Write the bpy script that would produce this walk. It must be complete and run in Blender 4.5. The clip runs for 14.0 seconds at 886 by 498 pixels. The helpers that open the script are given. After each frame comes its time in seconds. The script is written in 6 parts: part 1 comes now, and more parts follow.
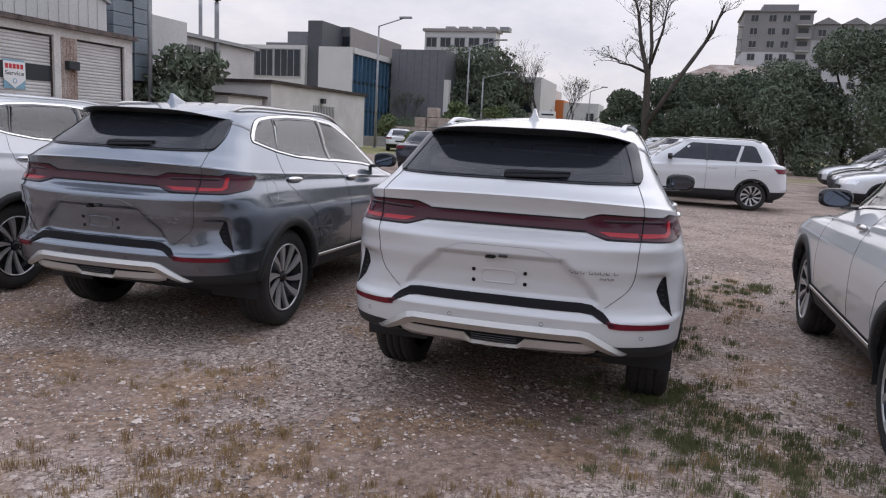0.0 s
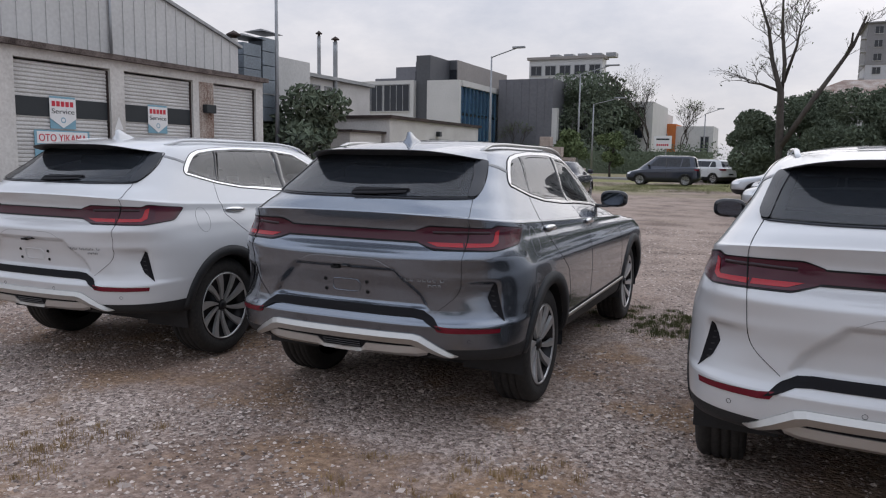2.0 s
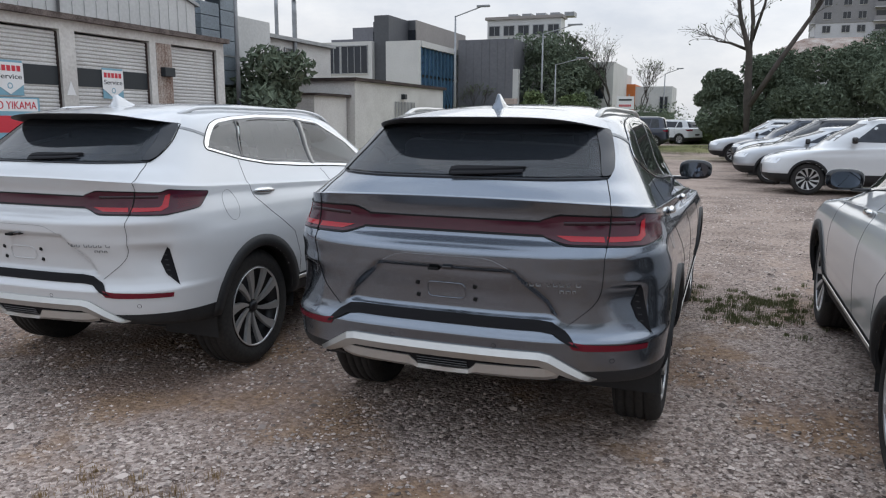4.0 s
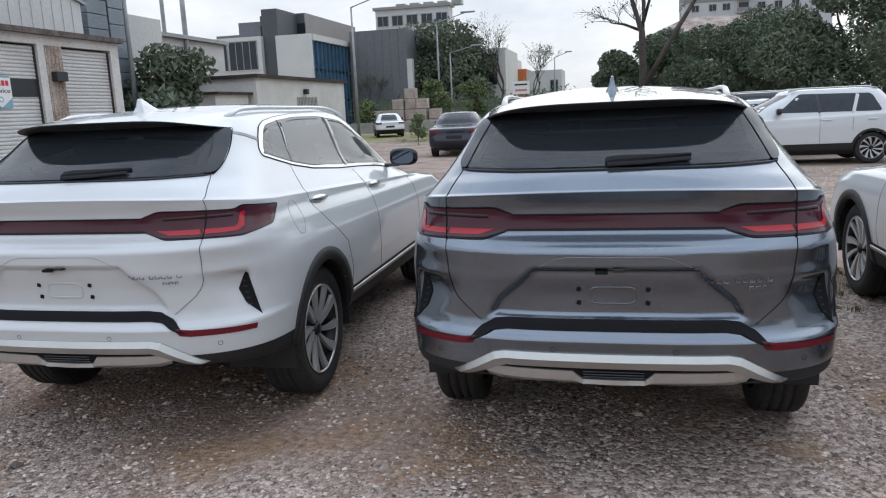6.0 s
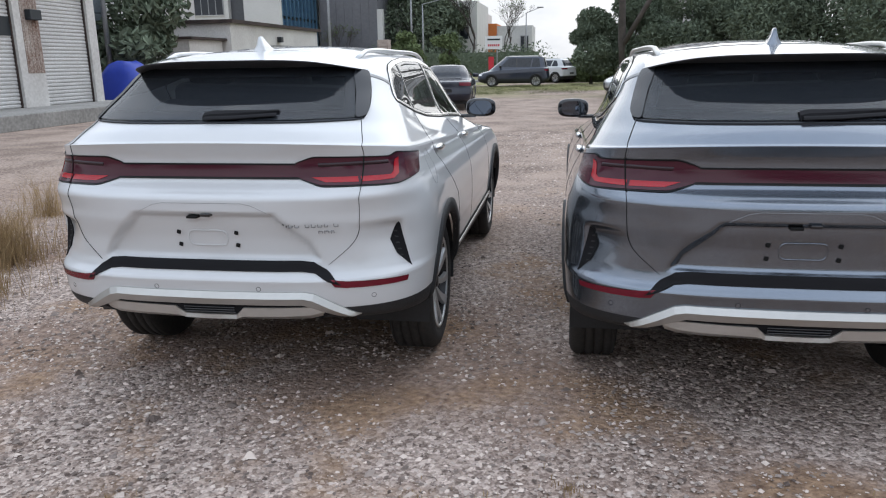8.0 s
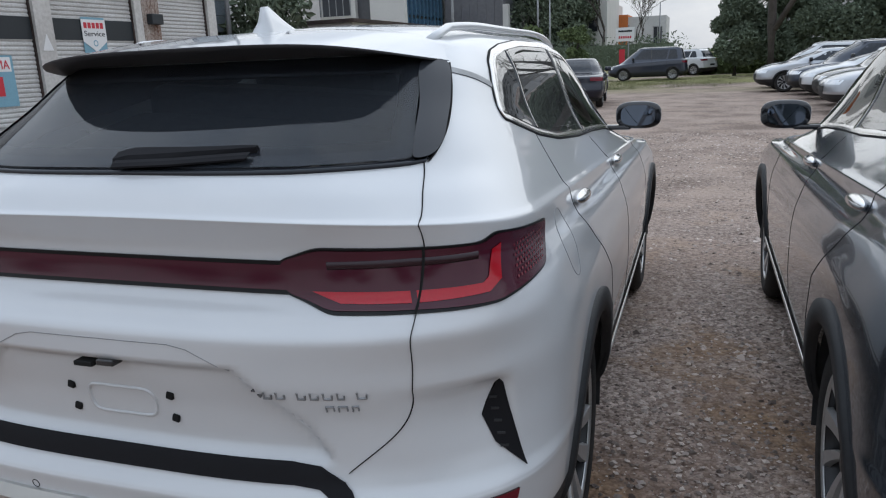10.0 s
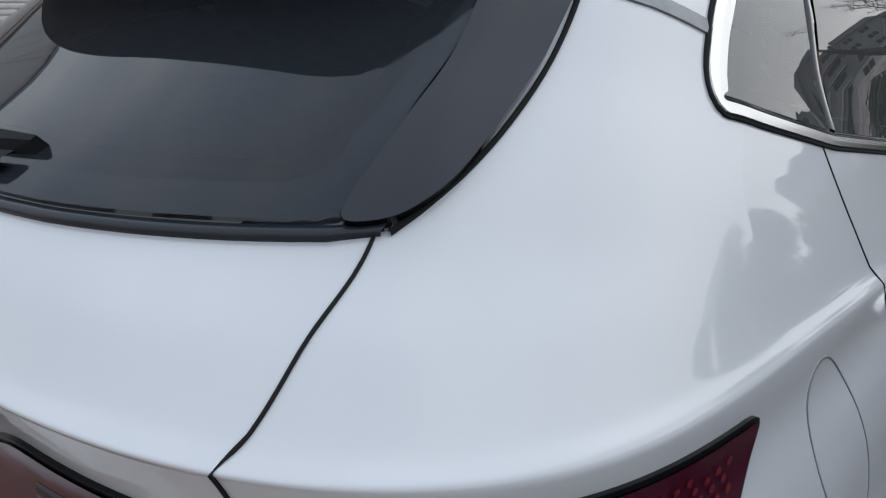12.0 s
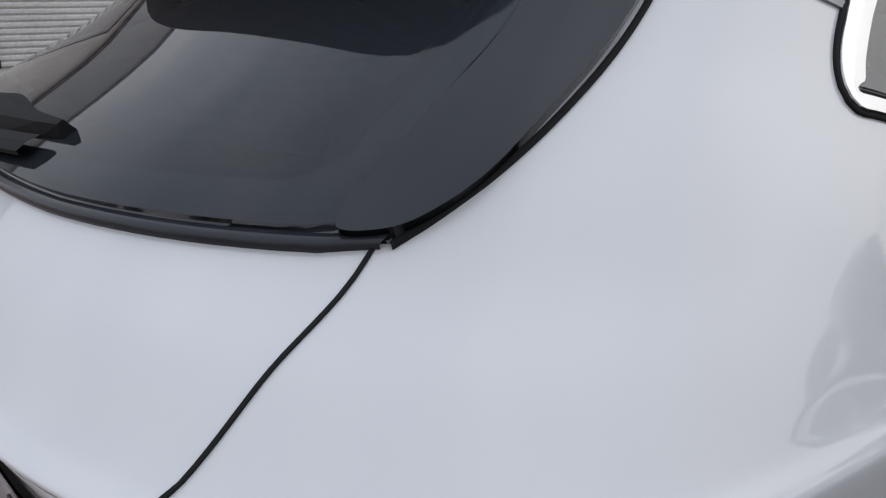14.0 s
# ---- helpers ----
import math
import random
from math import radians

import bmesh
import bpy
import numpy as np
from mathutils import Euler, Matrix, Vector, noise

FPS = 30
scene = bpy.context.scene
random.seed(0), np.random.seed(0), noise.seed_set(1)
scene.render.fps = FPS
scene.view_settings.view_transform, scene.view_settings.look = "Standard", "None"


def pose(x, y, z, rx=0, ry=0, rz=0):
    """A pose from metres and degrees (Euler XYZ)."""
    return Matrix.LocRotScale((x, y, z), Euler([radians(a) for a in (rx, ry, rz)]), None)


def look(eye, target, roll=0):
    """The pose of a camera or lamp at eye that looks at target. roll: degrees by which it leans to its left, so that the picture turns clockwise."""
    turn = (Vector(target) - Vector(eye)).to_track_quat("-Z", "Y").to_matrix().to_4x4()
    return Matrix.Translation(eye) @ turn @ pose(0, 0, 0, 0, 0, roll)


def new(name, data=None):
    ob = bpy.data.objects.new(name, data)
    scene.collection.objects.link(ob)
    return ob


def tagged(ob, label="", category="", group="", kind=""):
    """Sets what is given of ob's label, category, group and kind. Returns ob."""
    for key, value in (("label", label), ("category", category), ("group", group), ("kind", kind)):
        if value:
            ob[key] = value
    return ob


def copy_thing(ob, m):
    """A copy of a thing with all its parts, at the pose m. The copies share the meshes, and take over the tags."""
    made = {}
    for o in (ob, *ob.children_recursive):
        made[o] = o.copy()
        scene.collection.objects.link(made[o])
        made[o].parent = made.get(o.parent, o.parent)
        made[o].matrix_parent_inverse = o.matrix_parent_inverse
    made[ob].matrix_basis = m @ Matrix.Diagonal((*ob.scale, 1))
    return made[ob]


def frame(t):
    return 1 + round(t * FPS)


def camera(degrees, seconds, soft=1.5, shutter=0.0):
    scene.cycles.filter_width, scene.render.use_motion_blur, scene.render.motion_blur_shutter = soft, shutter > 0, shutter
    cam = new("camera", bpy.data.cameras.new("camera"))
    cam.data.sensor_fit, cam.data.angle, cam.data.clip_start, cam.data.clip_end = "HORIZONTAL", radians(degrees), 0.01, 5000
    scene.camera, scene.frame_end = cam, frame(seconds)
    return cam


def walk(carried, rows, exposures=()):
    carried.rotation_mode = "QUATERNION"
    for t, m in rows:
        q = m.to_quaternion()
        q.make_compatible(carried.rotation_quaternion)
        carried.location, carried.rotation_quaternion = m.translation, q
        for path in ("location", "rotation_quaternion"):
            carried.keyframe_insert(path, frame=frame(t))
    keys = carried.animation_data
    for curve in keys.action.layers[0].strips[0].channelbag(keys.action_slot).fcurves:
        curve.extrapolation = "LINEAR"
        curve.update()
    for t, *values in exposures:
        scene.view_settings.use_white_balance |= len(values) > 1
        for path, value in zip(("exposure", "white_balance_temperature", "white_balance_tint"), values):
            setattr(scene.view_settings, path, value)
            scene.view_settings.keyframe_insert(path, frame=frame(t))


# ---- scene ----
cam = camera(61.45, 14.0, soft=1.15)
# seconds, x, y, z, yaw, pitch, roll
ROWS = [
    (0.0, 3.577, -3.882, 1.518, 17.01, -9.10, -2.82),
    (0.5, 3.187, -3.768, 1.537, 22.66, -9.85, -1.05),
    (1.0, 2.857, -3.625, 1.544, 26.69, -9.07, -1.71),
    (1.5, 2.548, -3.522, 1.537, 27.46, -8.90, -1.77),
    (2.0, 2.203, -3.394, 1.531, 24.48, -7.08, -0.94),
    (2.5, 1.924, -3.241, 1.542, 26.57, -8.34, -1.05),
    (3.0, 1.651, -3.113, 1.539, 22.30, -9.19, 1.13),
    (3.5, 1.366, -3.001, 1.540, 19.01, -9.54, 0.43),
    (4.0, 1.141, -2.871, 1.552, 20.96, -9.84, -0.29),
    (4.2, 1.018, -2.814, 1.553, 22.78, -10.11, -0.68),
    (6.3, -0.137, -2.806, 1.571, 10.11, -10.74, 1.84),
    (6.5, -0.213, -2.866, 1.551, 8.83, -10.64, 0.88),
    (7.0, -0.344, -2.981, 1.533, 8.69, -13.54, -0.52),
    (7.5, -0.597, -3.002, 1.530, 9.96, -13.60, 0.80),
    (7.7, -0.739, -2.986, 1.561, 9.26, -13.93, 0.85),
    (10.0, -1.281, -1.106, 1.521, 19.01, -14.12, 2.39),
    (10.5, -1.355, -0.700, 1.526, 21.76, -14.62, 2.38),
    (11.0, -1.355, -0.361, 1.518, 30.31, -14.68, 0.16),
    (11.5, -1.416, -0.131, 1.496, 32.45, -15.40, -0.34),
    (12.0, -1.443, 0.042, 1.472, 43.81, -17.68, 0.11),
    (12.5, -1.423, 0.140, 1.468, 50.11, -18.57, -0.68),
    (13.0, -1.430, 0.183, 1.472, 52.60, -18.61, -0.13),
    (13.5, -1.452, 0.198, 1.469, 53.82, -17.63, 0.12),
    (14.0, -1.461, 0.174, 1.459, 54.95, -18.42, 0.62),
]
# the picture brightens as the camera turns to the grey car, and cools on the way
EXPOSURES = [(0.0, 0.17, 6500, 16), (1.0, 0.15, 6500, 14), (1.5, 0.08, 6500, 13), (2.5, 0.02, 6500, 12), (3.0, 0.1, 6500, 10), (4.0, 0.24, 6400, 8), (6.5, 0.46, 6300, 7), (7.5, 0.55, 6400, 8), (10.0, 0.12, 6250, 7), (11.0, 0.10, 6350, 8), (12.0, 0.08, 6400, 8), (14.0, 0.04, 6700, 11)]
walk(cam, [(t, pose(x, y, z, 90 + pitch, roll, yaw)) for t, x, y, z, yaw, pitch, roll in ROWS], EXPOSURES)

# ---- world and sun: a pale overcast evening ----
SUN_EL, SUN_AZ = 38.0, 20.0
world = bpy.data.worlds.new("world")
scene.world = world
world.use_nodes = True
wn, wl = world.node_tree.nodes, world.node_tree.links
wn.clear()
w_out = wn.new("ShaderNodeOutputWorld")
w_sky = wn.new("ShaderNodeTexSky")
w_sky.sky_type, w_sky.sun_disc = "NISHITA", False
w_sky.sun_elevation, w_sky.sun_rotation = radians(SUN_EL), radians(SUN_AZ)
w_sky.dust_density = 3.0
w_bg = wn.new("ShaderNodeBackground")
w_bg.inputs["Strength"].default_value = 0.09
w_grey = wn.new("ShaderNodeHueSaturation")
w_grey.inputs["Saturation"].default_value = 0.25
wl.new(w_sky.outputs[0], w_grey.inputs["Color"])
# cloud cover: a bright even deck with soft billows
w_co = wn.new("ShaderNodeTexCoord")
w_map = wn.new("ShaderNodeMapping")
w_map.inputs["Scale"].default_value = (1.0, 1.0, 2.2)
wl.new(w_co.outputs["Generated"], w_map.inputs["Vector"])
w_noise = wn.new("ShaderNodeTexNoise")
w_noise.inputs["Scale"].default_value = 3.2
w_noise.inputs["Detail"].default_value = 7.0
w_noise.inputs["Roughness"].default_value = 0.62
wl.new(w_map.outputs[0], w_noise.inputs["Vector"])
w_ramp = wn.new("ShaderNodeValToRGB")
w_ramp.color_ramp.elements[0].position, w_ramp.color_ramp.elements[0].color = 0.34, (6.5, 6.9, 7.7, 1)
w_ramp.color_ramp.elements[1].position, w_ramp.color_ramp.elements[1].color = 0.68, (10.2, 10.1, 10.2, 1)
wl.new(w_noise.outputs["Fac"], w_ramp.inputs["Fac"])
w_mix = wn.new("ShaderNodeMix")
w_mix.data_type = "RGBA"
w_mix.inputs["Factor"].default_value = 0.82
wl.new(w_grey.outputs[0], w_mix.inputs["A"])
# an overcast deck is brighter and bluer overhead than at the horizon
w_sep = wn.new("ShaderNodeSeparateXYZ")
wl.new(w_co.outputs["Generated"], w_sep.inputs[0])
w_up = wn.new("ShaderNodeValToRGB")
w_up.color_ramp.elements[0].position, w_up.color_ramp.elements[0].color = 0.06, (0.90, 0.89, 0.89, 1)
w_up.color_ramp.elements[1].position, w_up.color_ramp.elements[1].color = 0.85, (1.42, 1.55, 1.74, 1)
wl.new(w_sep.outputs["Z"], w_up.inputs["Fac"])
w_mul = wn.new("ShaderNodeMix")
w_mul.data_type, w_mul.blend_type = "RGBA", "MULTIPLY"
w_mul.inputs["Factor"].default_value = 1.0
wl.new(w_ramp.outputs[0], w_mul.inputs["A"])
wl.new(w_up.outputs[0], w_mul.inputs["B"])
wl.new(w_mul.outputs["Result"], w_mix.inputs["B"])
wl.new(w_mix.outputs["Result"], w_bg.inputs["Color"])
wl.new(w_bg.outputs[0], w_out.inputs[0])
sun = new("sun", bpy.data.lights.new("sun", "SUN"))
sun.data.energy, sun.data.angle, sun.data.color = 0.5, radians(90), (1.0, 0.95, 0.88)
_a, _e = radians(SUN_AZ), radians(SUN_EL)
sun.matrix_basis = look((30 * math.sin(_a), 30 * math.cos(_a), 30 * math.tan(_e)), (0, 0, 0))


# ---- materials ----
def mat(name, col, rough=0.6, metal=0.0, var=0.12, scale=6.0, bump=0.0, bscale=40.0, coat=0.0, detail=4.0, col2=None, flake=0.0, trans=0.0, ior=1.45):
    """A principled surface whose colour varies at a coarse and a fine scale, with relief."""
    m = bpy.data.materials.new(name)
    m.use_nodes = True
    n, l = m.node_tree.nodes, m.node_tree.links
    b = n["Principled BSDF"]
    b.inputs["Roughness"].default_value, b.inputs["Metallic"].default_value = rough, metal
    b.inputs["Coat Weight"].default_value = coat
    b.inputs["Coat Roughness"].default_value = 0.03
    b.inputs["Transmission Weight"].default_value = trans
    b.inputs["IOR"].default_value = ior
    c2 = col2 or tuple(max(0.0, c * (1 - 2.2 * var)) for c in col)
    if var:
        co = n.new("ShaderNodeTexCoord")
        big, fine = n.new("ShaderNodeTexNoise"), n.new("ShaderNodeTexNoise")
        big.inputs["Scale"].default_value, fine.inputs["Scale"].default_value = scale * 0.25, scale * 4
        big.inputs["Detail"].default_value = fine.inputs["Detail"].default_value = detail
        add = n.new("ShaderNodeMath")
        add.operation = "MULTIPLY_ADD"
        add.inputs[1].default_value = 0.5
        half = n.new("ShaderNodeMath")
        half.operation = "MULTIPLY"
        half.inputs[1].default_value = 0.5
        l.new(co.outputs["Object"], big.inputs["Vector"])
        l.new(co.outputs["Object"], fine.inputs["Vector"])
        l.new(fine.outputs["Fac"], half.inputs[0])
        l.new(big.outputs["Fac"], add.inputs[0])
        l.new(half.outputs[0], add.inputs[2])
        ramp = n.new("ShaderNodeValToRGB")
        ramp.color_ramp.elements[0].position, ramp.color_ramp.elements[1].position = 0.36, 0.64
        ramp.color_ramp.elements[0].color, ramp.color_ramp.elements[1].color = (*c2, 1), (*col, 1)
        l.new(add.outputs[0], ramp.inputs["Fac"])
        l.new(ramp.outputs[0], b.inputs["Base Color"])
    else:
        b.inputs["Base Color"].default_value = (*col, 1)
    if bump:
        co2, bn, bu = n.new("ShaderNodeTexCoord"), n.new("ShaderNodeTexNoise"), n.new("ShaderNodeBump")
        bn.inputs["Scale"].default_value, bn.inputs["Detail"].default_value = bscale, 5
        bu.inputs["Strength"].default_value, bu.inputs["Distance"].default_value = bump, 0.02
        l.new(co2.outputs["Object"], bn.inputs["Vector"])
        l.new(bn.outputs["Fac"], bu.inputs["Height"])
        l.new(bu.outputs[0], b.inputs["Normal"])
    return m


M_WHITE = mat("white_pearl_paint", (0.60, 0.61, 0.62), 0.32, 0.0, 0.012, 2.0, coat=1.0)
M_GREY = mat("grey_metallic_paint", (0.178, 0.202, 0.238), 0.22, 0.88, 0.02, 2.0, coat=1.0)
M_BLACKP = mat("black_textured_plastic", (0.022, 0.023, 0.025), 0.62, 0, 0.15, 30, 0.15, 300)
M_GLOSS = mat("gloss_black_trim", (0.012, 0.012, 0.014), 0.08, 0, 0, coat=0.6)
M_UNDER = mat("matt_black_spoiler_underside", (0.10, 0.105, 0.115), 0.5, 0, 0.05, 8)
# mirror metal darkened and blued, standing in for the dark surroundings it reflects
M_MIRROR = mat("mirror_dark_reflection", (0.11, 0.13, 0.165), 0.02, 1.0, 0)
M_SLOT = mat("deep_black_plastic", (0.010, 0.010, 0.012), 0.7, 0, 0)
M_SLOT.node_tree.nodes["Principled BSDF"].inputs["Specular IOR Level"].default_value = 0.2
M_HOUSE = mat("black_lamp_housing", (0.008, 0.008, 0.009), 0.3, 0, 0)
M_HOUSE.node_tree.nodes["Principled BSDF"].inputs["Specular IOR Level"].default_value = 0.25
M_LENSD = mat("dark_red_louvre", (0.022, 0.006, 0.010), 0.25, 0, 0)
M_BLADE = mat("dark_grey_side_blade", (0.024, 0.027, 0.033), 0.18, 0, 0)
M_BLADE.node_tree.nodes["Principled BSDF"].inputs["Specular IOR Level"].default_value = 0.35
M_GAP = mat("panel_gap", (0.004, 0.004, 0.004), 0.9, 0, 0)
M_CHROME = mat("satin_chrome", (0.72, 0.72, 0.72), 0.16, 1.0, 0.03, 5)
M_SILVER = mat("satin_silver_trim", (0.52, 0.515, 0.495), 0.30, 0.8, 0.03, 6)
M_LENS = mat("smoked_red_lens", (0.060, 0.009, 0.020), 0.13, 0, 0.05, 8)
M_RED = mat("red_light_strip", (0.40, 0.003, 0.012), 0.18, 0, 0.05, 20, coat=0.3)
M_REFL = mat("red_reflector", (0.15, 0.006, 0.018), 0.2, 0, 0.05, 40, 0.2, 300)
M_RUBBER = mat("tyre_rubber", (0.014, 0.014, 0.015), 0.85, 0, 0.3, 12, 0.2, 120, col2=(0.034, 0.031, 0.028))
M_RIM = mat("machined_alloy", (0.56, 0.56, 0.56), 0.38, 0.7, 0.05, 20)
M_RIMB = mat("black_alloy", (0.02, 0.02, 0.022), 0.3, 0.3, 0.05, 20)
M_CABIN = mat("dark_cabin_lining", (0.11, 0.11, 0.115), 0.8, 0, 0.15, 12)
M_SEAT = mat("dark_seat_leather", (0.10, 0.10, 0.105), 0.55, 0, 0.1, 12)
M_PRIV = mat("privacy_glass", (0.13, 0.15, 0.18), 0.0, 0, 0, trans=0.86, ior=1.30)
M_SIDEGL = mat("tinted_side_glass", (0.16, 0.165, 0.165), 0.0, 0, 0, trans=0.7, ior=1.62)
M_PANE = mat("green_tint_glass", (0.40, 0.45, 0.42), 0.0, 0, 0, trans=1.0, ior=1.5)


def gravel_material():
    """Crushed stone with earth and dry-grass patches; packed dirt further into the lot."""
    m = bpy.data.materials.new("crushed_stone_ground")
    m.use_nodes = True
    n, l = m.node_tree.nodes, m.node_tree.links
    b = n["Principled BSDF"]
    b.inputs["Roughness"].default_value = 0.95
    co = n.new("ShaderNodeTexCoord")

    def tex(kind, scale, detail=4.0):
        t = n.new(kind)
        t.inputs["Scale"].default_value = scale
        if kind == "ShaderNodeTexNoise":
            t.inputs["Detail"].default_value = detail
        l.new(co.outputs["Object"], t.inputs["Vector"])
        return t

    def ramp(src, stops):
        r = n.new("ShaderNodeValToRGB")
        e = r.color_ramp.elements
        for k, (p, c) in enumerate(stops):
            q = e[k] if k < 2 else e.new(p)
            q.position, q.color = p, (*c, 1)
        l.new(src, r.inputs["Fac"])
        return r

    def blend(a, b_, fac, f=None, kind="MIX"):
        x = n.new("ShaderNodeMix")
        x.data_type, x.blend_type = "RGBA", kind
        l.new(a, x.inputs["A"])
        l.new(b_, x.inputs["B"])
        if f is None:
            x.inputs["Factor"].default_value = fac
        else:
            l.new(f, x.inputs["Factor"])
        return x.outputs["Result"]

    v1, v2 = tex("ShaderNodeTexVoronoi", 42.0), tex("ShaderNodeTexVoronoi", 95.0)
    g1 = n.new("ShaderNodeRGBToBW")
    g2 = n.new("ShaderNodeRGBToBW")
    l.new(v1.outputs["Color"], g1.inputs[0])
    l.new(v2.outputs["Color"], g2.inputs[0])
    stops = [(0.15, (0.075, 0.050, 0.042)), (0.86, (0.72, 0.60, 0.53)), (0.5, (0.33, 0.255, 0.215))]
    peb = blend(ramp(g1.outputs[0], stops).outputs[0], ramp(g2.outputs[0], stops).outputs[0], 0.42)
    big = tex("ShaderNodeTexNoise", 0.55, 8.0)
    earth_mask = ramp(big.outputs["Fac"], [(0.45, (0.05, 0.05, 0.05)), (0.58, (0.75, 0.75, 0.75))])
    fine = tex("ShaderNodeTexNoise", 24.0, 8.0)
    earth = ramp(fine.outputs["Fac"], [(0.3, (0.11, 0.062, 0.042)), (0.7, (0.36, 0.245, 0.18))])
    c = blend(peb, earth.outputs[0], 0, earth_mask.outputs[0])
    mid = tex("ShaderNodeTexNoise", 1.3, 6.0)
    straw_mask = ramp(mid.outputs["Fac"], [(0.51, (0, 0, 0)), (0.63, (0.72, 0.72, 0.72))])
    straw = ramp(fine.outputs["Fac"], [(0.3, (0.15, 0.080, 0.042)), (0.7, (0.42, 0.270, 0.155))])
    c = blend(c, straw.outputs[0], 0, straw_mask.outputs[0])
    sep = n.new("ShaderNodeSeparateXYZ")
    l.new(co.outputs["Object"], sep.inputs[0])
    far_mask = n.new("ShaderNodeMapRange")
    far_mask.inputs["From Min"].default_value, far_mask.inputs["From Max"].default_value = 2.6, 7.0
    far_mask.inputs["To Max"].default_value = 0.8
    l.new(sep.outputs["Y"], far_mask.inputs["Value"])
    dirt = ramp(blend(blend(big.outputs["Fac"], mid.outputs["Fac"], 0.5), fine.outputs["Fac"], 0.40), [(0.42, (0.14, 0.095, 0.070)), (0.55, (0.42, 0.33, 0.275))])
    c = blend(c, dirt.outputs[0], 0, far_mask.outputs[0])
    verge = n.new("ShaderNodeMapRange")
    verge.inputs["From Min"].default_value, verge.inputs["From Max"].default_value = 28.0, 36.0
    l.new(sep.outputs["Y"], verge.inputs["Value"])
    v_mul = n.new("ShaderNodeMath")
    v_mul.operation = "MULTIPLY"
    l.new(verge.outputs[0], v_mul.inputs[0])
    patch = ramp(tex("ShaderNodeTexNoise", 0.16, 6.0).outputs["Fac"], [(0.40, (0, 0, 0)), (0.52, (1, 1, 1))])
    l.new(patch.outputs[0], v_mul.inputs[1])
    turf = ramp(fine.outputs["Fac"], [(0.3, (0.10, 0.12, 0.035)), (0.7, (0.34, 0.30, 0.13))])
    c = blend(c, turf.outputs[0], 0, v_mul.outputs[0])
    l.new(c, b.inputs["Base Color"])
    bu, bu2 = n.new("ShaderNodeBump"), n.new("ShaderNodeBump")
    bu.invert = bu2.invert = True
    bu.inputs["Strength"].default_value, bu.inputs["Distance"].default_value = 0.9, 0.012
    bu2.inputs["Strength"].default_value, bu2.inputs["Distance"].default_value = 0.6, 0.006
    l.new(v1.outputs["Distance"], bu.inputs["Height"])
    l.new(v2.outputs["Distance"], bu2.inputs["Height"])
    l.new(bu.outputs[0], bu2.inputs["Normal"])
    l.new(bu2.outputs[0], b.inputs["Normal"])
    return m


def stone_material():
    """Each stone its own shade."""
    m = bpy.data.materials.new("loose_stone")
    m.use_nodes = True
    n, l = m.node_tree.nodes, m.node_tree.links
    g, r = n.new("ShaderNodeNewGeometry"), n.new("ShaderNodeValToRGB")
    r.color_ramp.elements[0].color, r.color_ramp.elements[1].color = (0.085, 0.060, 0.050, 1), (0.74, 0.63, 0.56, 1)
    l.new(g.outputs["Random Per Island"], r.inputs["Fac"])
    l.new(r.outputs[0], n["Principled BSDF"].inputs["Base Color"])
    n["Principled BSDF"].inputs["Roughness"].default_value = 0.9
    return m


M_GRAVEL, M_STONE = gravel_material(), stone_material()
M_RENDER = mat("dirty_white_render", (0.62, 0.605, 0.58), 0.85, 0, 0.16, 3, 0.2, 30, col2=(0.46, 0.44, 0.42))
M_WHITEW = mat("white_facade", (0.60, 0.59, 0.57), 0.8, 0, 0.06, 2)
M_SHUT = mat("grey_shutter", (0.60, 0.595, 0.585), 0.5, 0.1, 0.12, 4, col2=(0.46, 0.45, 0.44))
M_DARKPANEL = mat("dark_grey_cladding", (0.085, 0.088, 0.098), 0.55, 0, 0.1, 1)
M_GREYPANEL = mat("mid_grey_cladding", (0.16, 0.16, 0.175), 0.6, 0, 0.1, 1)
M_TANPANEL = mat("warm_grey_cladding", (0.30, 0.275, 0.26), 0.65, 0, 0.08, 1)
M_BLUEGL = mat("blue_facade_glass", (0.035, 0.085, 0.16), 0.1, 0, 0.2, 1, coat=0.3)
M_DARKGL = mat("dark_window_glass", (0.03, 0.035, 0.045), 0.08, 0, 0.2, 2)
M_RUST = mat("rusty_steel", (0.44, 0.39, 0.35), 0.8, 0, 0.4, 5, 0.3, 60, col2=(0.13, 0.055, 0.03))
M_EAVE = mat("rotten_dark_eave", (0.075, 0.052, 0.045), 0.9, 0, 0.35, 6, 0.5, 30, col2=(0.014, 0.010, 0.009))
M_FLAKE = mat("flaking_eave", (0.20, 0.165, 0.15), 0.9, 0, 0.4, 9, 0.5, 30, col2=(0.018, 0.010, 0.009))
M_FIN = mat("blue_fin", (0.085, 0.17, 0.25), 0.4, 0, 0.1, 2)
M_SIDING = mat("grey_metal_siding", (0.55, 0.55, 0.545), 0.55, 0.1, 0.08, 2)
M_DUCT = mat("blue_grey_duct", (0.22, 0.26, 0.30), 0.45, 0.4, 0.15, 3)
M_STEEL = mat("galvanised_steel", (0.34, 0.35, 0.36), 0.5, 0.6, 0.15, 8)
M_LEAF = mat("leaf_green", (0.16, 0.20, 0.085), 0.9, 0, 0.3, 2, col2=(0.08, 0.11, 0.045))
# dark leaf green, lifted and greyed so the colour carries the distance haze
M_LEAFD = mat("hazed_leaf_green", (0.170, 0.205, 0.145), 1.0, 0, 0.3, 1.5, col2=(0.105, 0.130, 0.092))
M_LEAFD.node_tree.nodes["Principled BSDF"].inputs["Specular IOR Level"].default_value = 0.15
